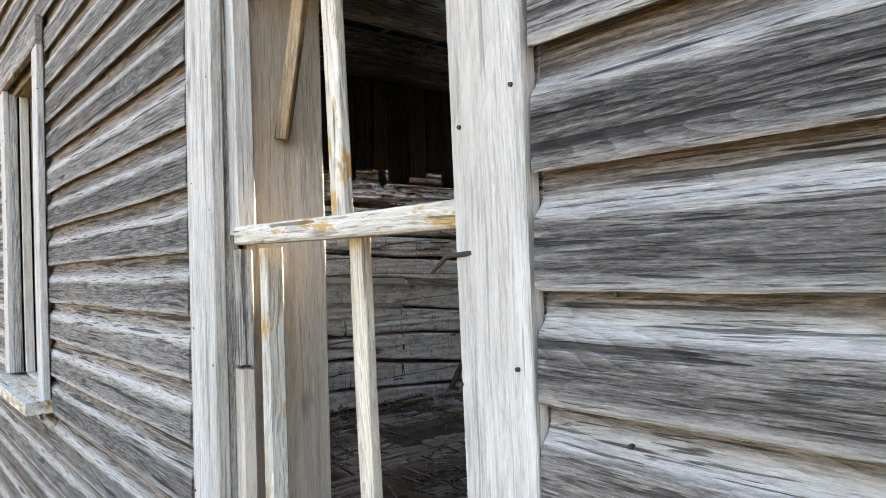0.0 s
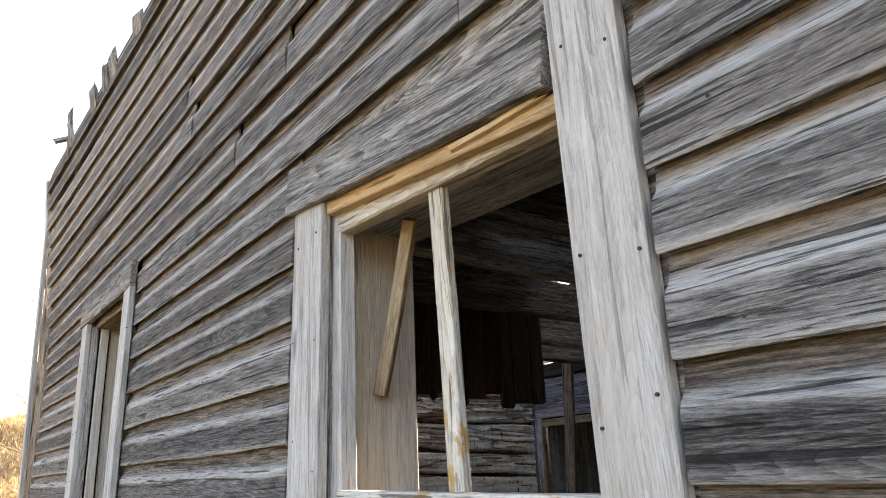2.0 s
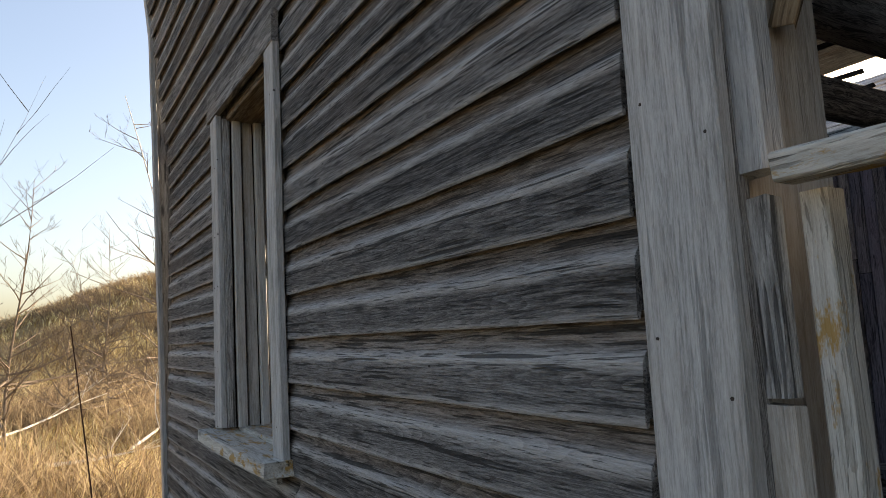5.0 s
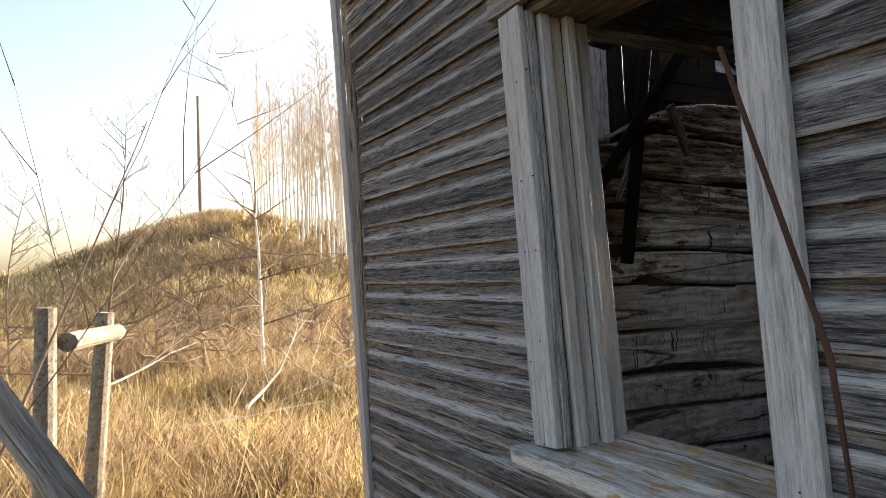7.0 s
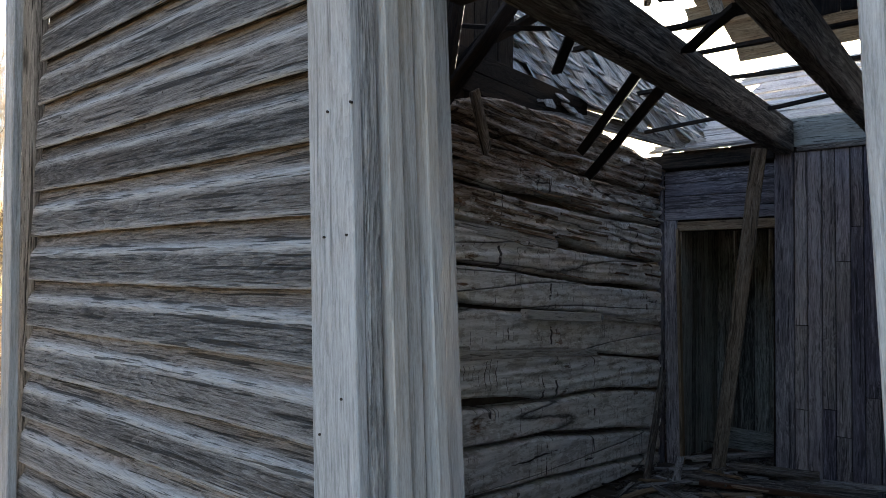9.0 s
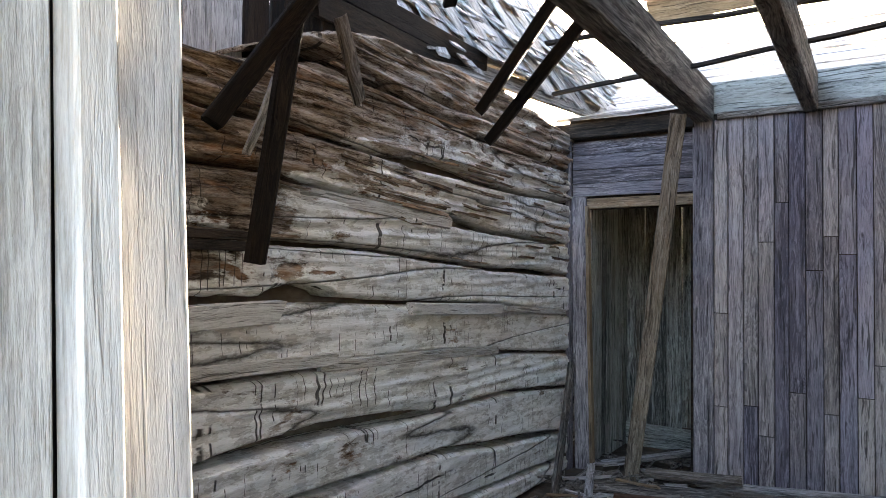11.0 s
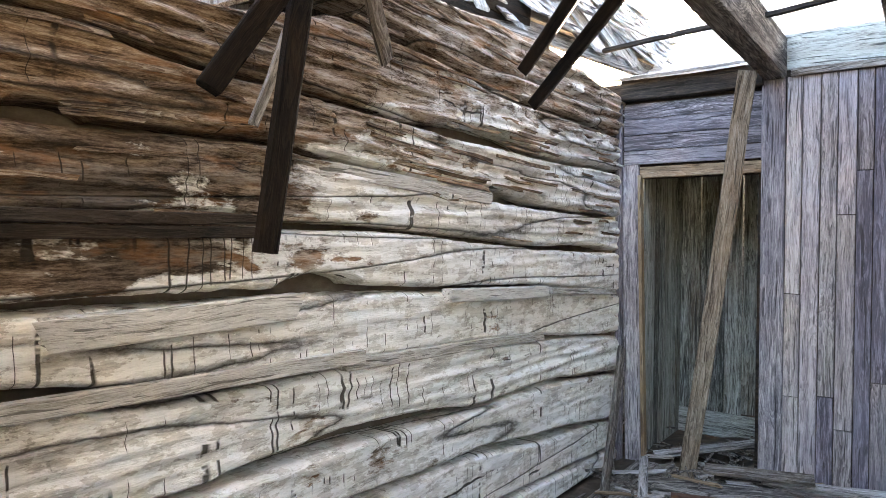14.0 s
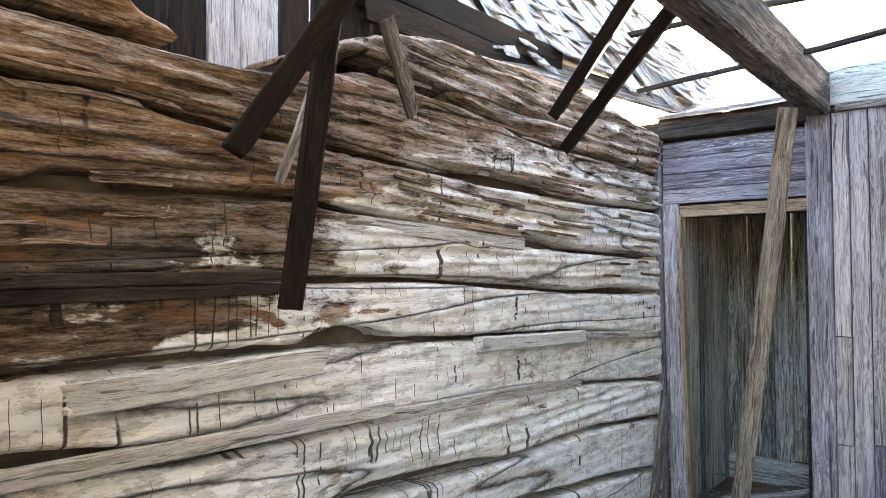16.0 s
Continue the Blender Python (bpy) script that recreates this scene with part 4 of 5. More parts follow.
def recess():
    r = thing("closet_recess", (-5.0, 5.0, FLOOR), "narrow recess lined with grey-green vertical boards", "recess", kind="structure")
    x = -5.40
    for w, z0 in ((0.15, 0.30), (0.17, 0.42), (0.12, 0.44), (0.155, 0.46), (0.15, 0.46), (0.13, 0.46)):
        plank("plank", (x + w / 2, 5.40, z0), (x + w / 2, 5.40, 2.75), w - 0.006, 0.022, DOORGREEN, r, (0, -1, 0), 0.01, 0.004)
        x += w
    y = 4.56
    while y < 5.38:
        w = RNG.uniform(0.10, 0.15)
        plank("plank", (-5.405, y + w / 2, 0.28), (-5.405, y + w / 2, 2.7), w - 0.004, 0.022, DOORGREEN, r, (1, 0, 0), 0.0, 0.003)
        plank("plank", (-4.55, y + w / 2, 0.28), (-4.55, y + w / 2, 2.7), w - 0.004, 0.022, DOORGREEN, r, (-1, 0, 0), 0.0, 0.003)
        y += w
    plank("base_board", (-5.39, 5.375, 0.37), (-4.56, 5.375, 0.36), 0.18, 0.025, DOORGREEN, r, (0, -1, 0), 0.0, 0.003)
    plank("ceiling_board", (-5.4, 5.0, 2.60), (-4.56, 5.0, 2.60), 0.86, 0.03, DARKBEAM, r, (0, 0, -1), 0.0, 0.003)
    bm = bmesh.new()
    tube(bm, [(-4.80, 5.37, 1.26), (-4.76, 5.35, 1.245), (-4.72, 5.36, 1.25)], [0.012, 0.012, 0.009], 6)
    part("latch", bm, RUST, r, "rusty iron latch")


recess()


def floor_and_shell():
    bm = bmesh.new()
    box(bm, X_LEFT, X_RIGHT, 0.27, Y_REAR, 0.0, FLOOR - 0.05)
    f = part("floor", bm, SOIL, None)
    tagged(f, "earth-covered rotten plank floor strewn with debris", "floor", kind="structure")
    x = -5.4
    rng = random.Random(5)
    while x < 2.4:
        w = rng.uniform(0.11, 0.16)
        plank("floor_board", (x + w / 2, 0.3, FLOOR - 0.035), (x + w / 2, BACK - 0.01, FLOOR - 0.035), w - 0.006, 0.03, BEAM, f, (0, 0, 1), 0.0, 0.004, seg=4)
        x += w
    bm = bmesh.new()
    box(bm, X_RIGHT, X_RIGHT + 0.15, -0.02, Y_REAR, 0.05, TOP)
    tagged(part("wall_right", bm, BEAM, None), "plain boarded end wall", "wall", kind="structure")
    bm = bmesh.new()
    box(bm, X_LEFT, X_RIGHT, Y_REAR, Y_REAR + 0.12, 0.05, 2.6)
    tagged(part("wall_rear", bm, BEAM, None), "low rear wall of the lean-to", "wall", kind="structure")


floor_and_shell()


# ---- joists, laths and fallen timbers ----
def joists():
    data = ((-4.617, 0.12, BEAM), (-4.0, 0.08, BEAM), (-3.24, 0.09, BEAM), (-2.56, 0.10, BEAM), (-1.98, 0.10, BEAM), (-1.30, 0.12, DARKBEAM), (-0.5, 0.12, BEAM), (0.3, 0.12, BEAM), (1.1, 0.12, BEAM))
    for k, (x, w, mat) in enumerate(data):
        lone("ceiling_joist", (x + 0.03, 0.05, 2.735), (x, BACK + 0.0, 2.755), 0.24, w, mat, "rough grey ceiling joist resting on the partition top", "beam", (1, 0, 0), 0.01, 0.008, "ceiling joists")


joists()


def fallen():
    lab = "fallen rafter leaning against the log wall, coloured dark as if backlit"
    # backlight shade is put into the rafters' near-black colour
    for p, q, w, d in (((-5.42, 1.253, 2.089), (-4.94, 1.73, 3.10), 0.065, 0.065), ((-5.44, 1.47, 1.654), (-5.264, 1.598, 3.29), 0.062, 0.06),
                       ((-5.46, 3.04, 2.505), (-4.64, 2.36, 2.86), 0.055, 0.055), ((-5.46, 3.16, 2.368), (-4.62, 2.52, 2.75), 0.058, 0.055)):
        lone("fallen_rafter", p, q, w, d, SHADEDARK, lab, "rafter", (1, -0.4, 0), 0.03, 0.006, "fallen rafters")
    lone("broken_stub", (-5.475, 1.455, 2.031), (-5.41, 1.53, 2.32), 0.028, 0.022, GREYROOF, "thin grey splinter hanging before the logs", "stick", (1, -0.3, 0), 0.03, 0.004)
    lone("broken_stub", (-5.46, 2.04, 2.336), (-5.37, 1.80, 2.62), 0.05, 0.035, BEAM, "grey broken batten hanging before the logs", "stick", (1, -0.3, 0), 0.03, 0.004)
    lab = "thin dark roof lath lying across the joists"
    for p, q, w in (((-5.45, 3.95, 2.80), (-3.2, 3.75, 2.90), 0.035), ((-5.2, 3.3, 2.90), (-3.1, 3.45, 2.91), 0.035), ((-4.9, 2.75, 2.90), (-2.9, 2.85, 2.91), 0.03), ((-5.1, 2.3, 2.89), (-2.7, 2.25, 2.90), 0.04), ((-4.75, 1.75, 2.90), (-2.6, 1.8, 2.91), 0.035)):
        lone("roof_lath", p, q, w, 0.022, DARKBEAM, lab, "lath", (0, 0, 1), 0.03, 0.02, "roof laths")
    lone("prop_post", (-5.045, 4.36, 0.28), (-4.70, 4.20, 2.64), 0.098, 0.05, PROP, "slanting brown board propping the sagging joist", "prop", (0.25, -1, 0), 0.01, 0.008)
    lone("leaning_stick", (-5.32, 3.75, 0.28), (-5.47, 4.40, 1.02), 0.05, 0.03, BEAM, "grey stick leaning in the corner by the logs", "stick", (1, -0.5, 0), 0.02, 0.006)
    rng = random.Random(33)
    for k in range(9):
        p = Vector((rng.uniform(-5.3, -4.0), rng.uniform(1.5, 2.1), rng.uniform(2.76, 2.95)))
        d = Vector((rng.uniform(-0.9, 0.9), rng.uniform(0.2, 0.9), rng.uniform(-0.10, 0.30))).normalized()
        lone("loose_lath", p, p + d * rng.uniform(0.6, 1.2), rng.uniform(0.03, 0.09), 0.022, SHADEDARK, "dark loose lath caught among the ceiling joists", "lath", (0.2, -0.3, 1), 0.04, 0.01, "loose laths")
    # hanging remains of the loft wall
    p = thing("hanging_boards", (-3.315, 2.2, 2.6), "dark vertical boards hanging from a joist, bottom edge torn", "boards")
    rng = random.Random(31)
    y = 1.15
    while y < 2.42:
        w = rng.uniform(0.10, 0.16)
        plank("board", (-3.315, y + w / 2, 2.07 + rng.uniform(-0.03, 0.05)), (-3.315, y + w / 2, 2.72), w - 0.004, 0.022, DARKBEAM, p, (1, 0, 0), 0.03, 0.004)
        y += w
    # added boards that block the sky sliver behind window 1
    p = thing("loft_partition", (-3.6, 2.5, 2.9), "dark upright boards added on the ceiling joists to block the sky", "boards")
    x = -4.0
    while x < -3.0:
        w = rng.uniform(0.10, 0.16)
        plank("board", (x + w / 2, 2.5, 2.86), (x + w / 2, 2.52, 3.5 + rng.uniform(-0.1, 0.12)), w - 0.004, 0.022, SHADEDARK, p, (0, -1, 0), 0.03, 0.004)
        x += w


fallen()


def loft():
    """Boards of the loft floor that remain along the front wall."""
    f = thing("loft_floor", (-1.5, 0.8, 2.87), "dark brown loft floor boards left over the joists", "floor", kind="structure")
    rng = random.Random(81)
    y = 0.12
    while y < 1.45:
        w = rng.uniform(0.14, 0.2)
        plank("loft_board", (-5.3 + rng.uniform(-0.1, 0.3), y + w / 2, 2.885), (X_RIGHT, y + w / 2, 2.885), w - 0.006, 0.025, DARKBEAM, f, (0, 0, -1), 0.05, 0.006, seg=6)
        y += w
    # extra boards added to close sky slits showing through window 1
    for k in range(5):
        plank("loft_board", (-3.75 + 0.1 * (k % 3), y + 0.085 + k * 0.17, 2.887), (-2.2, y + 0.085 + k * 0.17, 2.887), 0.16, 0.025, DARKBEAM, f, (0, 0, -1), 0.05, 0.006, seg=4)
    # boards added over the right end to keep light off the partition
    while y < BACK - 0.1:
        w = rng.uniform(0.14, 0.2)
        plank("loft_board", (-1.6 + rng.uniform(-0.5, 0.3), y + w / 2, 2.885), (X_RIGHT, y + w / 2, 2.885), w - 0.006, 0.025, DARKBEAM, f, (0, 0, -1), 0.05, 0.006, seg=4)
        y += w


loft()


# ---- roof remains ----
def roof():
    r = thing("roof_right", (0, 3.2, TOP), "sagging board roof still covering part of the house", "roof", kind="structure")
    y0, z0, yr, zr = -0.25, TOP - 0.02, 3.2, 5.6
    for k in range(14):
        x = -5.3 + k * 0.60
        if x > -2.6:
            plank("rafter", (x, y0 + 0.2, z0 + 0.05), (x, yr, zr - 0.06), 0.05, 0.10, BEAM, r, (1, 0, 0), 0.0, 0.006)
        else:
            plank("rafter", (x, 5.2, 4.0), (x, yr, zr - 0.06), 0.05, 0.10, BEAM, r, (1, 0, 0), 0.1, 0.006)
        if x > -2.8:
            plank("rafter", (x, Y_REAR, z0 - 0.9), (x, yr, zr - 0.06), 0.05, 0.10, BEAM, r, (1, 0, 0), 0.0, 0.006)
    rng = random.Random(41)
    for side, (ya, za) in enumerate(((y0, z0), (Y_REAR + 0.2, z0 - 0.95))):
        n = 20
        for k in range(n):
            u, v = k / n, (k + 0.94) / n
            a = Vector((0, ya + (yr - ya) * u, za + (zr - za) * u))
            b = Vector((0, ya + (yr - ya) * v, za + (zr - za) * v))
            mid = (a + b) / 2
            wd = (b - a).length
            # upper rear boards run on left, added to block sky behind window 1
            xl = (-2.75 if k < 6 else -5.4) + rng.uniform(-0.25, 0.5)
            if side == 0:
                xl = -3.0 + rng.uniform(-0.4, 0.5)
            face = Vector((0, -1, 1)) if side == 0 else Vector((0, 1, 1))
            plank("roof_board", (xl, mid.y, mid.z), (X_RIGHT + 0.2, mid.y, mid.z), wd, 0.022, BROWN, r, face, 0.15, 0.006, seg=4)


roof()


def lean_to():
    """Bleached boards of the roof that has slid down behind the partition."""
    r = thing("fallen_roof", (-3.8, 5.8, 2.9), "bleached roof boards slumped behind the partition", "roof", kind="structure")
    rng = random.Random(51)
    a, b = Vector((0, 4.75, 2.80)), Vector((0, 7.9, 4.33))
    n = 18
    for k in range(n):
        u, v = k / n, (k + 0.93) / n
        p, q = a.lerp(b, u), a.lerp(b, v)
        mid = (p + q) / 2
        plank("roof_board", (-5.75 + rng.uniform(-0.2, 0.3), mid.y, mid.z + rng.uniform(-0.01, 0.01)), (-1.2 + rng.uniform(-0.5, 0.5), mid.y, mid.z), (q - p).length, 0.022, PALE, r, (0, -0.42, 0.9), 0.12, 0.012, seg=5)
    for x in (-5.0, -4.1, -3.2, -2.3, -1.4):
        plank("rafter", (x, 4.7, 2.70), (x, 7.4, 3.97), 0.05, 0.09, BEAM, r, (1, 0, 0), 0.0, 0.004)


lean_to()


def shingles():
    """Curled shingles of a roof slope hanging behind the log wall, over old gable boards."""
    s = thing("shingle_slope", (-6.0, 3.5, 2.7), "curled silver-grey wooden shingles on a slumped roof slope", "roof", kind="structure")
    rng = random.Random(61)
    o, along, up = Vector((-5.74, 2.35, 2.80)), Vector((0.12, 1.0, 0.02)).normalized(), Vector((-0.62, 0.16, 0.80)).normalized()
    normal = along.cross(up).normalized()
    if normal.x < 0:
        normal = -normal
    protos = []
    for k in range(10):
        bm = plank_bm(0.42, rng.uniform(0.07, 0.12), 0.011, 0.03, 0.012, rng, 5)
        curl = rng.uniform(-0.05, 0.09)
        for v in bm.verts:
            v.co.z += curl * (v.co.x / 0.42 - 0.5) ** 2
        protos.append(as_mesh("shingle", bm))
    for row in range(7):
        t = -0.1 + rng.uniform(0, 0.05)
        while t < 3.3:
            w = rng.uniform(0.07, 0.11)
            if rng.random() > 0.13:
                base_pt = o + along * t + up * (row * 0.19 + rng.uniform(-0.02, 0.02)) + normal * (0.012 * (row % 2) + rng.uniform(0.0, 0.055))
                tip = base_pt + (up + along * (rng.uniform(-0.10, 0.10) - 0.06) + normal * rng.uniform(-0.08, 0.05)).normalized() * 0.42
                put("shingle", protos[rng.randrange(10)], GREYROOF, frame_between(base_pt, tip, normal), s)
            t += w
    # slope boards under the shingles
    for k in range(7):
        p = o - normal * 0.03 + up * (0.05 + k * 0.22)
        plank("sheathing_board", p - along * 0.1, p + along * 3.3, 0.19, 0.02, BEAM, s, normal, 0.1, 0.006)
    g = thing("gable_boards", (-5.68, 1.0, 2.4), "upright gable boards behind the top log, some pale, most shade-dark", "wall", kind="structure")
    # all but a few boards hold the dim room's shade in their colour
    y = 0.22
    while y < 2.5:
        w = rng.uniform(0.12, 0.17)
        plank("gable_board", (-5.72, y + w / 2, 2.32), (-5.72, y + w / 2, 3.45 + rng.uniform(-0.2, 0.3)), w - 0.010, 0.022, PALE if 1.25 < y < 1.62 else SHADEDARK, g, (1, 0, 0), 0.06, 0.004)
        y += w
    # near-black strips stand for the dark gap under the shingles
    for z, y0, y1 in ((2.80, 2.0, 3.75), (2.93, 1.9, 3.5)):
        plank("gable_rail", (-5.70, y0, z), (-5.68, y1, z - 0.02), 0.12, 0.03, SHADEDARK, g, (1, 0, 0), 0.04, 0.006)


shingles()


# ---- debris on the floor ----
def debris():
    lab = "grey weathered board lying on the debris"
    for p, q, w, mat in (((-5.15, 3.95, 0.34), (-4.0, 4.25, 0.36), 0.12, BEAM), ((-4.62, 4.28, 0.36), (-2.6, 4.40, 0.50), 0.07, GREYROOF), ((-4.9, 4.15, 0.42), (-4.35, 4.3, 0.42), 0.09, BEAM),
                         ((-5.3, 4.5, 0.33), (-4.75, 4.95, 0.40), 0.06, GREYROOF), ((-5.2, 4.75, 0.33), (-4.7, 5.1, 0.34), 0.08, BEAM), ((-5.05, 3.6, 0.36), (-5.25, 4.2, 0.40), 0.05, GREYROOF), ((-4.8, 3.3, 0.33), (-3.4, 3.9, 0.36), 0.11, BEAM), ((-3.2, 2.6, 0.34), (-1.2, 3.8, 0.42), 0.13, BEAM), ((-2.6, 1.2, 0.33), (-1.5, 2.9, 0.40), 0.11, GREYROOF)):
        lone("debris_board", p, q, w, 0.024, mat, lab, "board", (0.1, -0.2, 1), 0.03, 0.006, "boards on the floor")
    lone("rusty_bar", (-4.95, 3.75, 0.37), (-3.9, 4.05, 0.37), 0.04, 0.03, RUST, "rusty iron bar lying in the debris", "bar", (0, 0, 1), 0.0, 0.003)
    bm = bmesh.new()
    rng = random.Random(71)
    for k in range(900):
        x, y = rng.uniform(-5.45, -0.6), rng.uniform(1.2, 5.2)
        if y > BACK - 0.1 and x > -4.7:
            continue
        a = rng.uniform(0, math.pi)
        L = rng.uniform(0.06, 0.45)
        d = Vector((math.cos(a), math.sin(a), rng.uniform(-0.12, 0.18)))
        p = Vector((x, y, FLOOR + rng.uniform(-0.01, 0.07)))
        tube(bm, [p - d * L / 2, p + d * L / 2 + Vector((0, 0, rng.uniform(-0.02, 0.02)))], [rng.uniform(0.003, 0.011)] * 2, 4)
    tagged(put("splinter_litter", as_mesh("splinter_litter", bm), BEAM, Matrix.Identity(4)), "litter of splinters, twigs and bark on the floor", "litter", kind="stuff")
    for k in range(46):
        x, y = rng.uniform(-5.3, -4.3), rng.uniform(3.2, 4.4)
        a = rng.gauss(0.5, 0.7)
        L = rng.uniform(0.12, 0.5)
        d = Vector((math.cos(a), math.sin(a), rng.uniform(-0.04, 0.10))) * L / 2
        p = Vector((x, y, FLOOR + rng.uniform(0.03, 0.09)))
        lone("wood_scrap", p - d, p + d, rng.uniform(0.015, 0.06), 0.014, (BEAM, GREYROOF, BROWN, GREYROOF)[k % 4], "short splintered scrap of grey board on the floor", "scrap", (0.1, -0.2, 1), 0.04, 0.005, "scraps on the floor")
    bm = bmesh.new()
    n = 60
    vs = [[bm.verts.new((-5.5 + 5.5 * i / n, 0.32 + 5.0 * j / n, FLOOR - 0.03 + 0.09 * max(0.0, noise.noise(Vector((i * 0.21, j * 0.21, 2)))) + 0.03 * noise.noise(Vector((i * 0.8, j * 0.8, 7))))) for j in range(n + 1)] for i in range(n + 1)]
    for i in range(n):
        for j in range(n):
            bm.faces.new((vs[i][j], vs[i + 1][j], vs[i + 1][j + 1], vs[i][j + 1]))
    tagged(put("dirt_heap", as_mesh("dirt_heap", bm), SOIL, Matrix.Identity(4)), "dark earth and rotted wood covering the floor boards", "dirt", kind="stuff")


debris()


# ---- outdoors ----
def on_ground(x, y):
    return Vector((x, y, hill(x, y)))


def polar(yaw, d):
    """A place on the ground seen from the middle of the path."""
    x, y = -2.3 - d * math.sin(radians(yaw)), -1.3 + d * math.cos(radians(yaw))
    return on_ground(x, y)


def fence():
    f = thing("old_fence", on_ground(-6.5, -1.5), "old round fence posts with a cross log", "fence")
    a, b = on_ground(-6.35, -1.55), on_ground(-7.35, -1.34)
    for p, top, r in ((a, Vector((-6.30, -1.51, 1.56)), 0.055), (b, Vector((-7.25, -1.22, 1.49)), 0.06)):
        bm = bmesh.new()
        tube(bm, [p + Vector((0, 0, -0.1)), p.lerp(top, 0.35), p.lerp(top, 0.7), top], [r * 1.1, r, r * 0.97, r * 0.9], 12)
        part("post", bm, BARK, f)
    bm = bmesh.new()
    tube(bm, [(-6.33, -1.42, 1.38), (-6.8, -1.3, 1.37), (-7.3, -1.15, 1.36)], [0.05, 0.052, 0.05], 10)
    part("cross_log", bm, BARK, f)
    lone("fallen_rail", (-5.15, -1.74, 1.50), (-3.62, -0.65, 0.06), 0.10, 0.05, BARK, "grey fence rail leaning down across the weeds", "rail", (0.3, 0.3, 1), 0.02, 0.004)
    lone("rail_stake", (-5.02, -1.70, 0.0), (-5.0, -1.66, 1.36), 0.07, 0.06, BARK, "short stake carrying a fallen fence rail", "stake", (1, 0, 0), 0.0, 0.004)


fence()


def branch(bm, p, d, L, r, rng, depth, bend=0.25, kids=(3, 6), sides=5):
    """A stem that forks into thinner ones."""
    n = 4 if depth else 3
    pts, rad = [p], [r]
    cur, dd = p.copy(), d.normalized()
    for i in range(n):
        dd = (dd + Vector((rng.uniform(-1, 1), rng.uniform(-1, 1), rng.uniform(-0.5, 0.8))) * bend * 0.4).normalized()
        cur = cur + dd * (L / n)
        pts.append(cur.copy())
        rad.append(r * (1 - 0.8 * (i + 1) / n))
    tube(bm, pts, rad, sides if depth > 1 else 4 if depth else 3)
    if depth:
        for k in range(rng.randint(*kids)):
            u = rng.uniform(0.25, 0.98)
            i = min(n - 1, int(u * n))
            q = pts[i].lerp(pts[i + 1], u * n - i)
            side = Vector((rng.uniform(-1, 1), rng.uniform(-1, 1), rng.uniform(0.1, 0.9))).normalized()
            branch(bm, q, (dd * 0.7 + side).normalized(), L * rng.uniform(0.3, 0.55), max(0.0028, r * (1 - 0.8 * u) * 0.6), rng, depth - 1, bend, kids, sides)


def young_tree(at, H, seed, lean_to_side, label, trunk_mat=ASPEN):
    rng = random.Random(seed)
    t = thing("young_tree", at, label, "tree", "young trees")
    stem = bmesh.new()
    crown = bmesh.new()
    pts, rad = [], []
    for i in range(9):
        u = i / 8
        pts.append(at + Vector((lean_to_side[0] * u * u + 0.05 * math.sin(u * 7 + seed), lean_to_side[1] * u * u + 0.05 * math.cos(u * 6 + seed), H * u - (0.05 if i == 0 else 0))))
        rad.append(0.030 * (H / 5) * (1 - 0.86 * u))
    tube(stem, pts, rad, 8)
    for k in range(26):
        u = rng.uniform(0.16, 0.97)
        i = min(7, int(u * 8))
        q = pts[i].lerp(pts[i + 1], u * 8 - i)
        a = rng.uniform(0, 2 * math.pi)
        d = Vector((math.cos(a), math.sin(a), rng.uniform(0.25, 0.9)))
        branch(crown, q, d, H * rng.uniform(0.12, 0.30) * (1.1 - 0.5 * u), (0.016 * (1.1 - u) + 0.004) * (1.0 if H > 5 else 0.8), rng, 2, 0.35, (2, 4))
    for k in range(7):
        a = rng.uniform(0, 2 * math.pi)
        branch(crown, pts[1].lerp(pts[3], rng.random()), Vector((math.cos(a), math.sin(a), rng.uniform(-0.1, 0.3))), (0.5 + H * 0.28) * rng.uniform(0.7, 1.2), 0.016, rng, 2, 0.55, (3, 6))
    part("trunk", stem, trunk_mat, t)
    part("crown", crown, TWIG, t)


young_tree(polar(77.2, 11.0), 5.4, 3, (0.3, -0.75), "slim young aspen with bare pale branches")
young_tree(polar(88.5, 9.0), 3.6, 8, (0.3, 0.2), "small bare sapling among dry weeds", TWIG)
young_tree(polar(83.5, 16.0), 4.2, 9, (-0.2, 0.1), "small bare sapling among dry weeds", TWIG)
young_tree(polar(95.0, 12.0), 3.2, 12, (0.1, 0.3), "small bare sapling among dry weeds", TWIG)

for _k, (_yaw, _d, _h) in enumerate(((73.5, 12.5, 2.6), (80.0, 13.0, 2.3), (82.0, 10.5, 2.8), (85.5, 12.0, 2.4), (71.0, 10.0, 1.9), (79.0, 18.0, 3.2), (91.0, 14.0, 3.0))):
    young_tree(polar(_yaw, _d), _h, 40 + _k, (0.4 * math.sin(_k * 2.1), 0.5 * math.cos(_k * 1.7)), "small bare sapling among dry weeds", TWIG)


def fallen_branches():
    rng = random.Random(44)
    for yaw, d, L, a in ((74.5, 9.6, 1.8, 0.4), (79, 8.0, 2.2, 2.6), (85, 7.5, 1.6, 1.0), (71.5, 8.6, 1.5, 3.4), (90, 10.5, 2.0, 2.0)):
        p = polar(yaw, d) + Vector((0, 0, 0.25))
        bm = bmesh.new()
        branch(bm, p, Vector((math.cos(a), math.sin(a), 0.12)), L, 0.022, rng, 2, 0.5, (3, 5))
        tagged(put("fallen_branch", as_mesh("fallen_branch", bm), ASPEN, Matrix.Identity(4)), "pale crooked fallen branch among the weeds", "branch", "fallen branches")


fallen_branches()


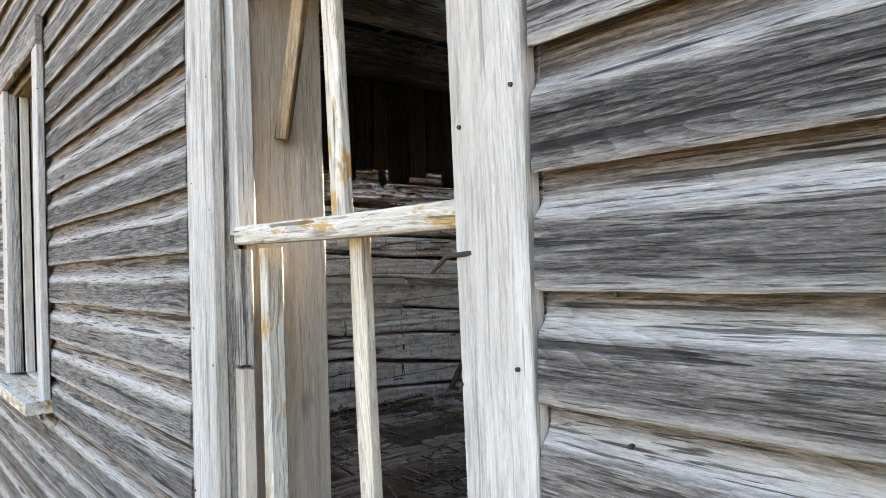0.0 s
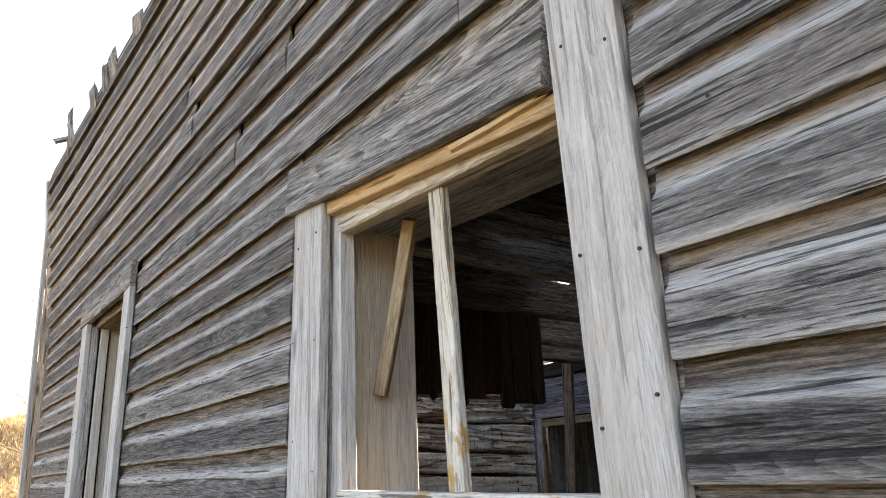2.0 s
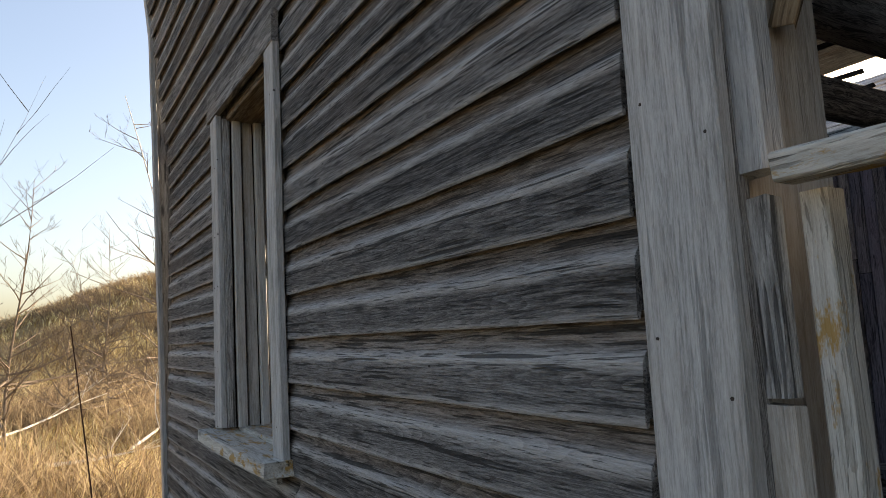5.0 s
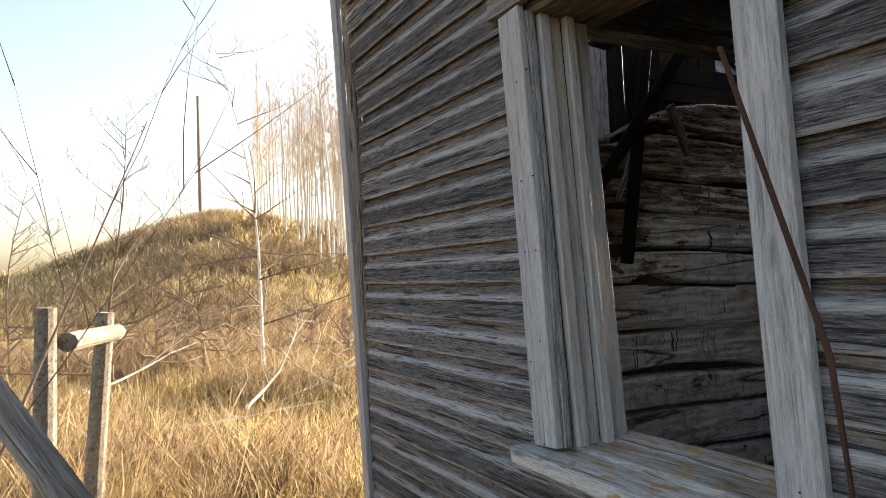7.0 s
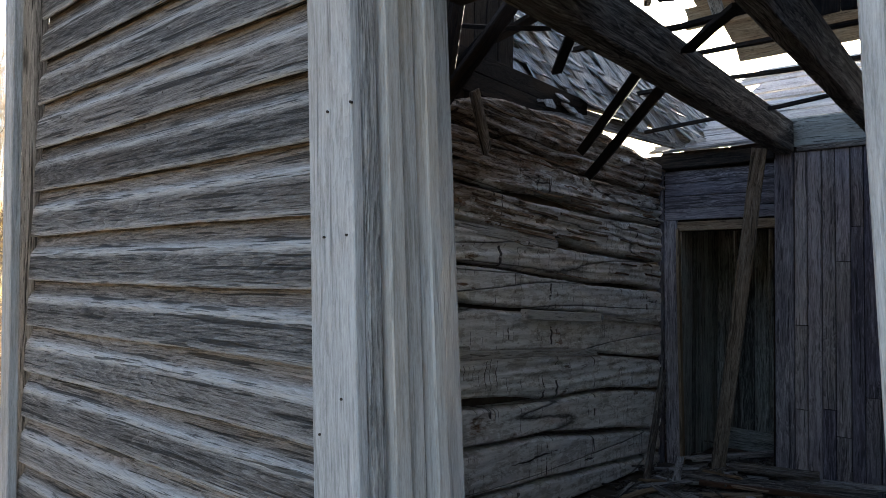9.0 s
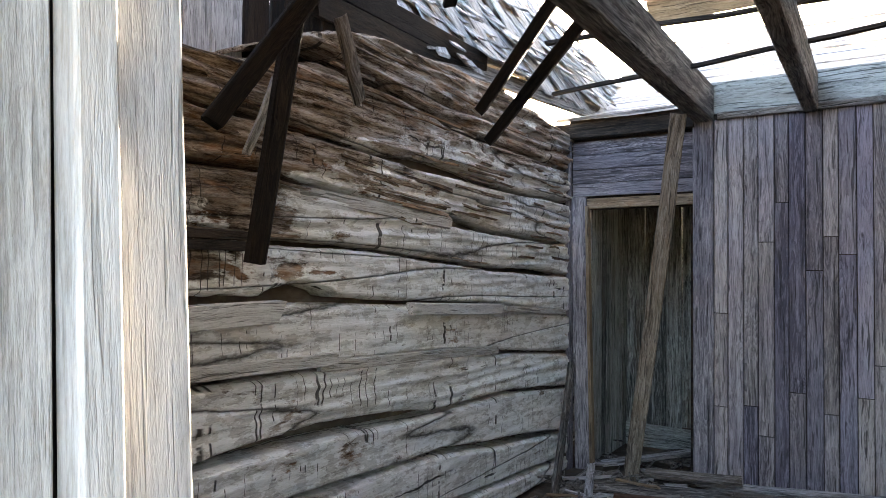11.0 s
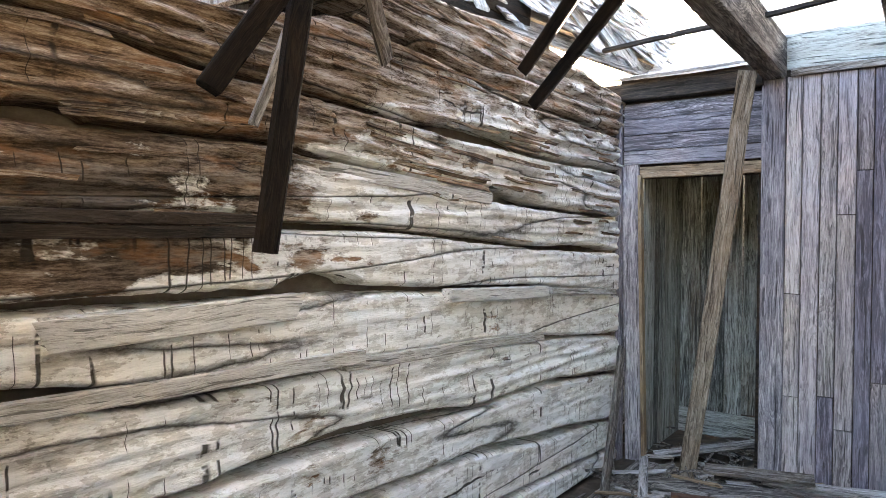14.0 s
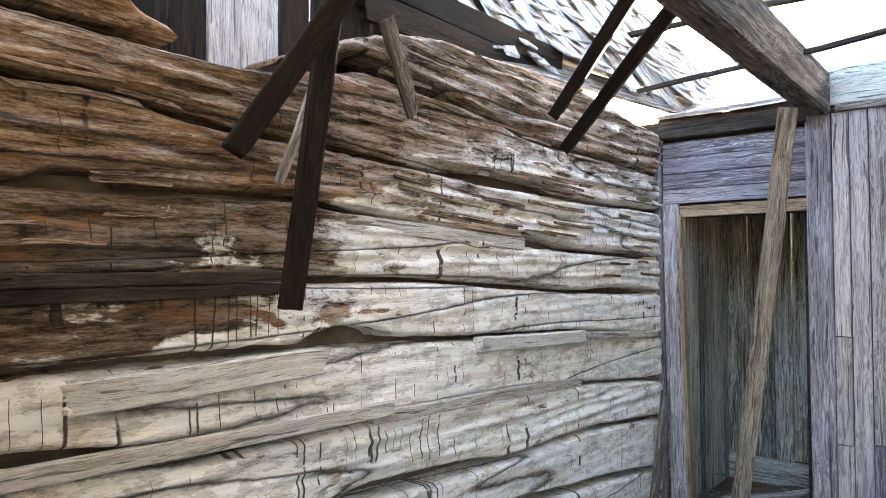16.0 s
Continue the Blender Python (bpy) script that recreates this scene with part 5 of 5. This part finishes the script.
def aspens():
    protos = []
    for k in range(4):
        rng = random.Random(100 + k)
        at = polar(66 - k * 0.6, 36 + 2 * k)
        H = 12.5 + rng.uniform(-1.5, 2.0)
        t = thing("aspen_tree", at, "tall bare aspen with white trunk and fine twigs", "tree", "aspen grove")
        stem, crown = bmesh.new(), bmesh.new()
        pts, rad = [], []
        sx, sy = rng.uniform(-0.5, 0.5), rng.uniform(-0.5, 0.5)
        for i in range(9):
            u = i / 8
            pts.append(at + Vector((sx * u * u + 0.12 * math.sin(u * 5 + k), sy * u * u + 0.10 * math.cos(u * 6 + k), H * u - (0.3 if i == 0 else 0))))
            rad.append(0.085 * (1 - 0.88 * u) + 0.006)
        tube(stem, pts, rad, 8)
        for j in range(60):
            u = rng.uniform(0.30, 0.98)
            i = min(7, int(u * 8))
            q = pts[i].lerp(pts[i + 1], u * 8 - i)
            a = rng.uniform(0, 2 * math.pi)
            branch(crown, q, Vector((math.cos(a), math.sin(a), rng.uniform(0.4, 1.1))), rng.uniform(0.8, 2.0) * (1.15 - 0.6 * u), 0.022, rng, 2, 0.35, (2, 4), 4)
        part("trunk", stem, ASPEN, t)
        part("crown", crown, ASPENTWIG, t)
        protos.append(t)
    rng = random.Random(5)
    for k in range(130):
        yaw = rng.uniform(60, 77.5) if k % 4 else rng.uniform(42, 60)
        d = rng.uniform(32, 52) + max(0, yaw - 73) * 3.0
        p = polar(yaw, d)
        s = protos[rng.randrange(4)]
        m = Matrix.Translation(p) @ Matrix.Rotation(rng.uniform(0, 6.28), 4, "Z")
        copy_thing(s, m).scale = [rng.uniform(0.68, 0.95)] * 3


aspens()


def pole():
    at = polar(81.6, 60.0)
    p = thing("utility_pole", at, "tall dark wooden utility pole on the hilltop", "pole")
    bm = bmesh.new()
    tube(bm, [at + Vector((0, 0, -0.3)), at + Vector((0.05, 0, 5)), at + Vector((0.1, 0, 10.4))], [0.17, 0.15, 0.11], 10)
    part("shaft", bm, BARK, p)
    for s in (0.35,):
        bm = bmesh.new()
        a, b = at + Vector((0.1, s, 10.1)), Vector((30.0, -8.0 + s, 26.0))
        pts = [a.lerp(b, u / 12) - Vector((0, 0, 2.2 * math.sin(math.pi * u / 12))) for u in range(13)]
        tube(bm, pts, [0.007] * 13, 4)
        tagged(put("overhead_wire", as_mesh("overhead_wire", bm), IRON, Matrix.Identity(4)), "thin overhead wire running from the hilltop pole", "wire", "overhead wires")


pole()


def near_twigs():
    for pts, r in (([(-2.43, -1.15, 0), (-2.45, -1.15, 0.6), (-2.46, -1.155, 1.1), (-2.47, -1.16, 1.45), (-2.485, -1.165, 1.62), (-2.507, -1.177, 1.715)], 0.0017),
                   ([(-2.50, -0.60, 0), (-2.49, -0.62, 0.7), (-2.47, -0.66, 1.2), (-2.46, -0.70, 1.5)], 0.0022)):
        bm = bmesh.new()
        n = len(pts)
        tube(bm, pts, [r * (1 - 0.5 * k / (n - 1)) for k in range(n)], 6)
        tagged(put("bare_shoot", as_mesh("bare_shoot", bm), SHOOT, Matrix.Identity(4)), "single bare reddish shoot growing before the house", "shoot", "bare shoots")
    # tall shrub by the fence
    rng = random.Random(17)
    at = on_ground(-5.25, -2.25)
    s = thing("bare_shrub", at, "tall bare shrub with a few dry berries", "shrub")
    for k in range(7):
        bm = bmesh.new()
        a = rng.uniform(0, 6.28)
        d = Vector((0.30 * math.cos(a), 0.30 * math.sin(a) + 0.22, 1.0))
        branch(bm, at + Vector((0.15 * math.cos(a), 0.15 * math.sin(a), -0.05)), d, rng.uniform(2.4, 3.6), 0.011, rng, 2, 0.3, (3, 6))
        part("stem", bm, TWIG, s)


near_twigs()


def grass():
    """Dry tall grass, thick near the house and thinner up the hill."""
    rng = np.random.default_rng(3)
    V, F = [], []
    def blade(px, py, pz, h, w, a, bx, by):
        i = len(V)
        ca, sa = math.cos(a) * w, math.sin(a) * w
        V.extend(((px - ca, py - sa, pz), (px + ca, py + sa, pz), (px + bx * 0.35 + ca * 0.7, py + by * 0.35 + sa * 0.7, pz + h * 0.6), (px + bx * 0.35 - ca * 0.7, py + by * 0.35 - sa * 0.7, pz + h * 0.6), (px + bx, py + by, pz + h)))
        F.extend(((i, i + 1, i + 2, i + 3), (i + 3, i + 2, i + 4)))
    def field(count, d0, d1, y0, y1, h0, h1, w):
        k = 0
        while k < count:
            yaw = rng.uniform(y0, y1)
            d = math.sqrt(rng.uniform(d0 * d0, d1 * d1))
            x, y = -2.3 - d * math.sin(radians(yaw)), -1.3 + d * math.cos(radians(yaw))
            if X_LEFT - 0.3 < x < 4 and -0.25 < y < Y_REAR + 1:
                continue
            if x > -4.6 and y > -1.0:
                continue
            tuft = noise.noise(Vector((x * 0.9, y * 0.9, 0)))
            if tuft + 0.6 * noise.noise(Vector((x * 2.7, y * 2.7, 5))) < rng.uniform(-0.55, 0.45):
                k += 0.25
                continue
            h = rng.uniform(h0, h1) * (0.75 + 0.6 * max(-0.5, tuft))
            z = hill(x, y) - 0.03
            m = 5 if d < 25 else 4
            for q in range(m):
                s = 0.05 + 0.02 * d * 0.3
                sx, sy = rng.normal(0, s), rng.normal(0, s)
                blade(x + sx, y + sy, z, h * rng.uniform(0.6, 1.1), w * (0.6 + d / 16), rng.uniform(0, math.pi), rng.normal(0, 0.5) * h, rng.normal(-0.05, 0.5) * h)
                k += 1
    field(46000, 3.0, 13.0, 42, 118, 0.15, 0.52, 0.0058)
    field(36000, 12.0, 30.0, 46, 106, 0.30, 0.65, 0.005)
    field(26000, 28.0, 64.0, 50, 100, 0.3, 0.6, 0.007)
    me = bpy.data.meshes.new("dry_grass")
    me.from_pydata(V, [], F)
    ob = put("dry_grass", me, GRASS, Matrix.Identity(4))
    tagged(ob, "tall golden dry grass covering the field and hillside", "grass", kind="stuff")
    # low leafless brush
    V2, F2 = [], []
    for k in range(9000):
        yaw = rng.uniform(58, 112)
        d = math.sqrt(rng.uniform(9 ** 2, 62 ** 2)) if k < 5200 else math.sqrt(rng.uniform(5.0 ** 2, 20.0 ** 2))
        x, y = -2.3 - d * math.sin(radians(yaw)), -1.3 + d * math.cos(radians(yaw))
        if (k < 5200 and noise.noise(Vector((x * 0.13, y * 0.13, 9))) < -0.12) or (k >= 5200 and noise.noise(Vector((x * 0.35, y * 0.35, 4))) < -0.05) or (X_LEFT - 0.5 < x < 4 and -0.6 < y < Y_REAR + 1):
            continue
        z = hill(x, y)
        H = rng.uniform(0.3, 0.85)
        for q in range(9):
            a = rng.uniform(0, 6.28)
            r = rng.uniform(0.25, 0.95) * H
            w = 0.0026 + 0.00024 * d
            mx, my, mz = x + 0.4 * r * math.cos(a), y + 0.4 * r * math.sin(a), z + H * 0.5
            ex, ey, ez = x + r * math.cos(a) + rng.normal(0, 0.15), y + r * math.sin(a) + rng.normal(0, 0.15), z + H * rng.uniform(0.4, 1.1)
            i = len(V2)
            V2.extend(((x - w, y - w, z), (x + w, y + w, z), (mx + w * 0.7, my + w * 0.7, mz), (mx - w * 0.7, my - w * 0.7, mz), (ex, ey, ez), (ex + w, ey + w, ez)))
            F2.extend(((i, i + 1, i + 2, i + 3), (i + 3, i + 2, i + 5, i + 4)))
            for s in range(2):
                j = len(V2)
                u = rng.uniform(0.2, 0.8)
                bx, by, bz = mx + (ex - mx) * u, my + (ey - my) * u, mz + (ez - mz) * u
                V2.extend(((bx, by, bz), (bx + w, by + w, bz), (bx + rng.normal(0, 0.16), by + rng.normal(0, 0.16), bz + rng.uniform(0.05, 0.3))))
                F2.append((j, j + 1, j + 2))
    me = bpy.data.meshes.new("low_brush")
    me.from_pydata(V2, [], F2)
    ob = put("low_brush", me, BRUSH, Matrix.Identity(4))
    tagged(ob, "leafless reddish brush scattered over the hillside", "brush", kind="stuff")


grass()
siding()
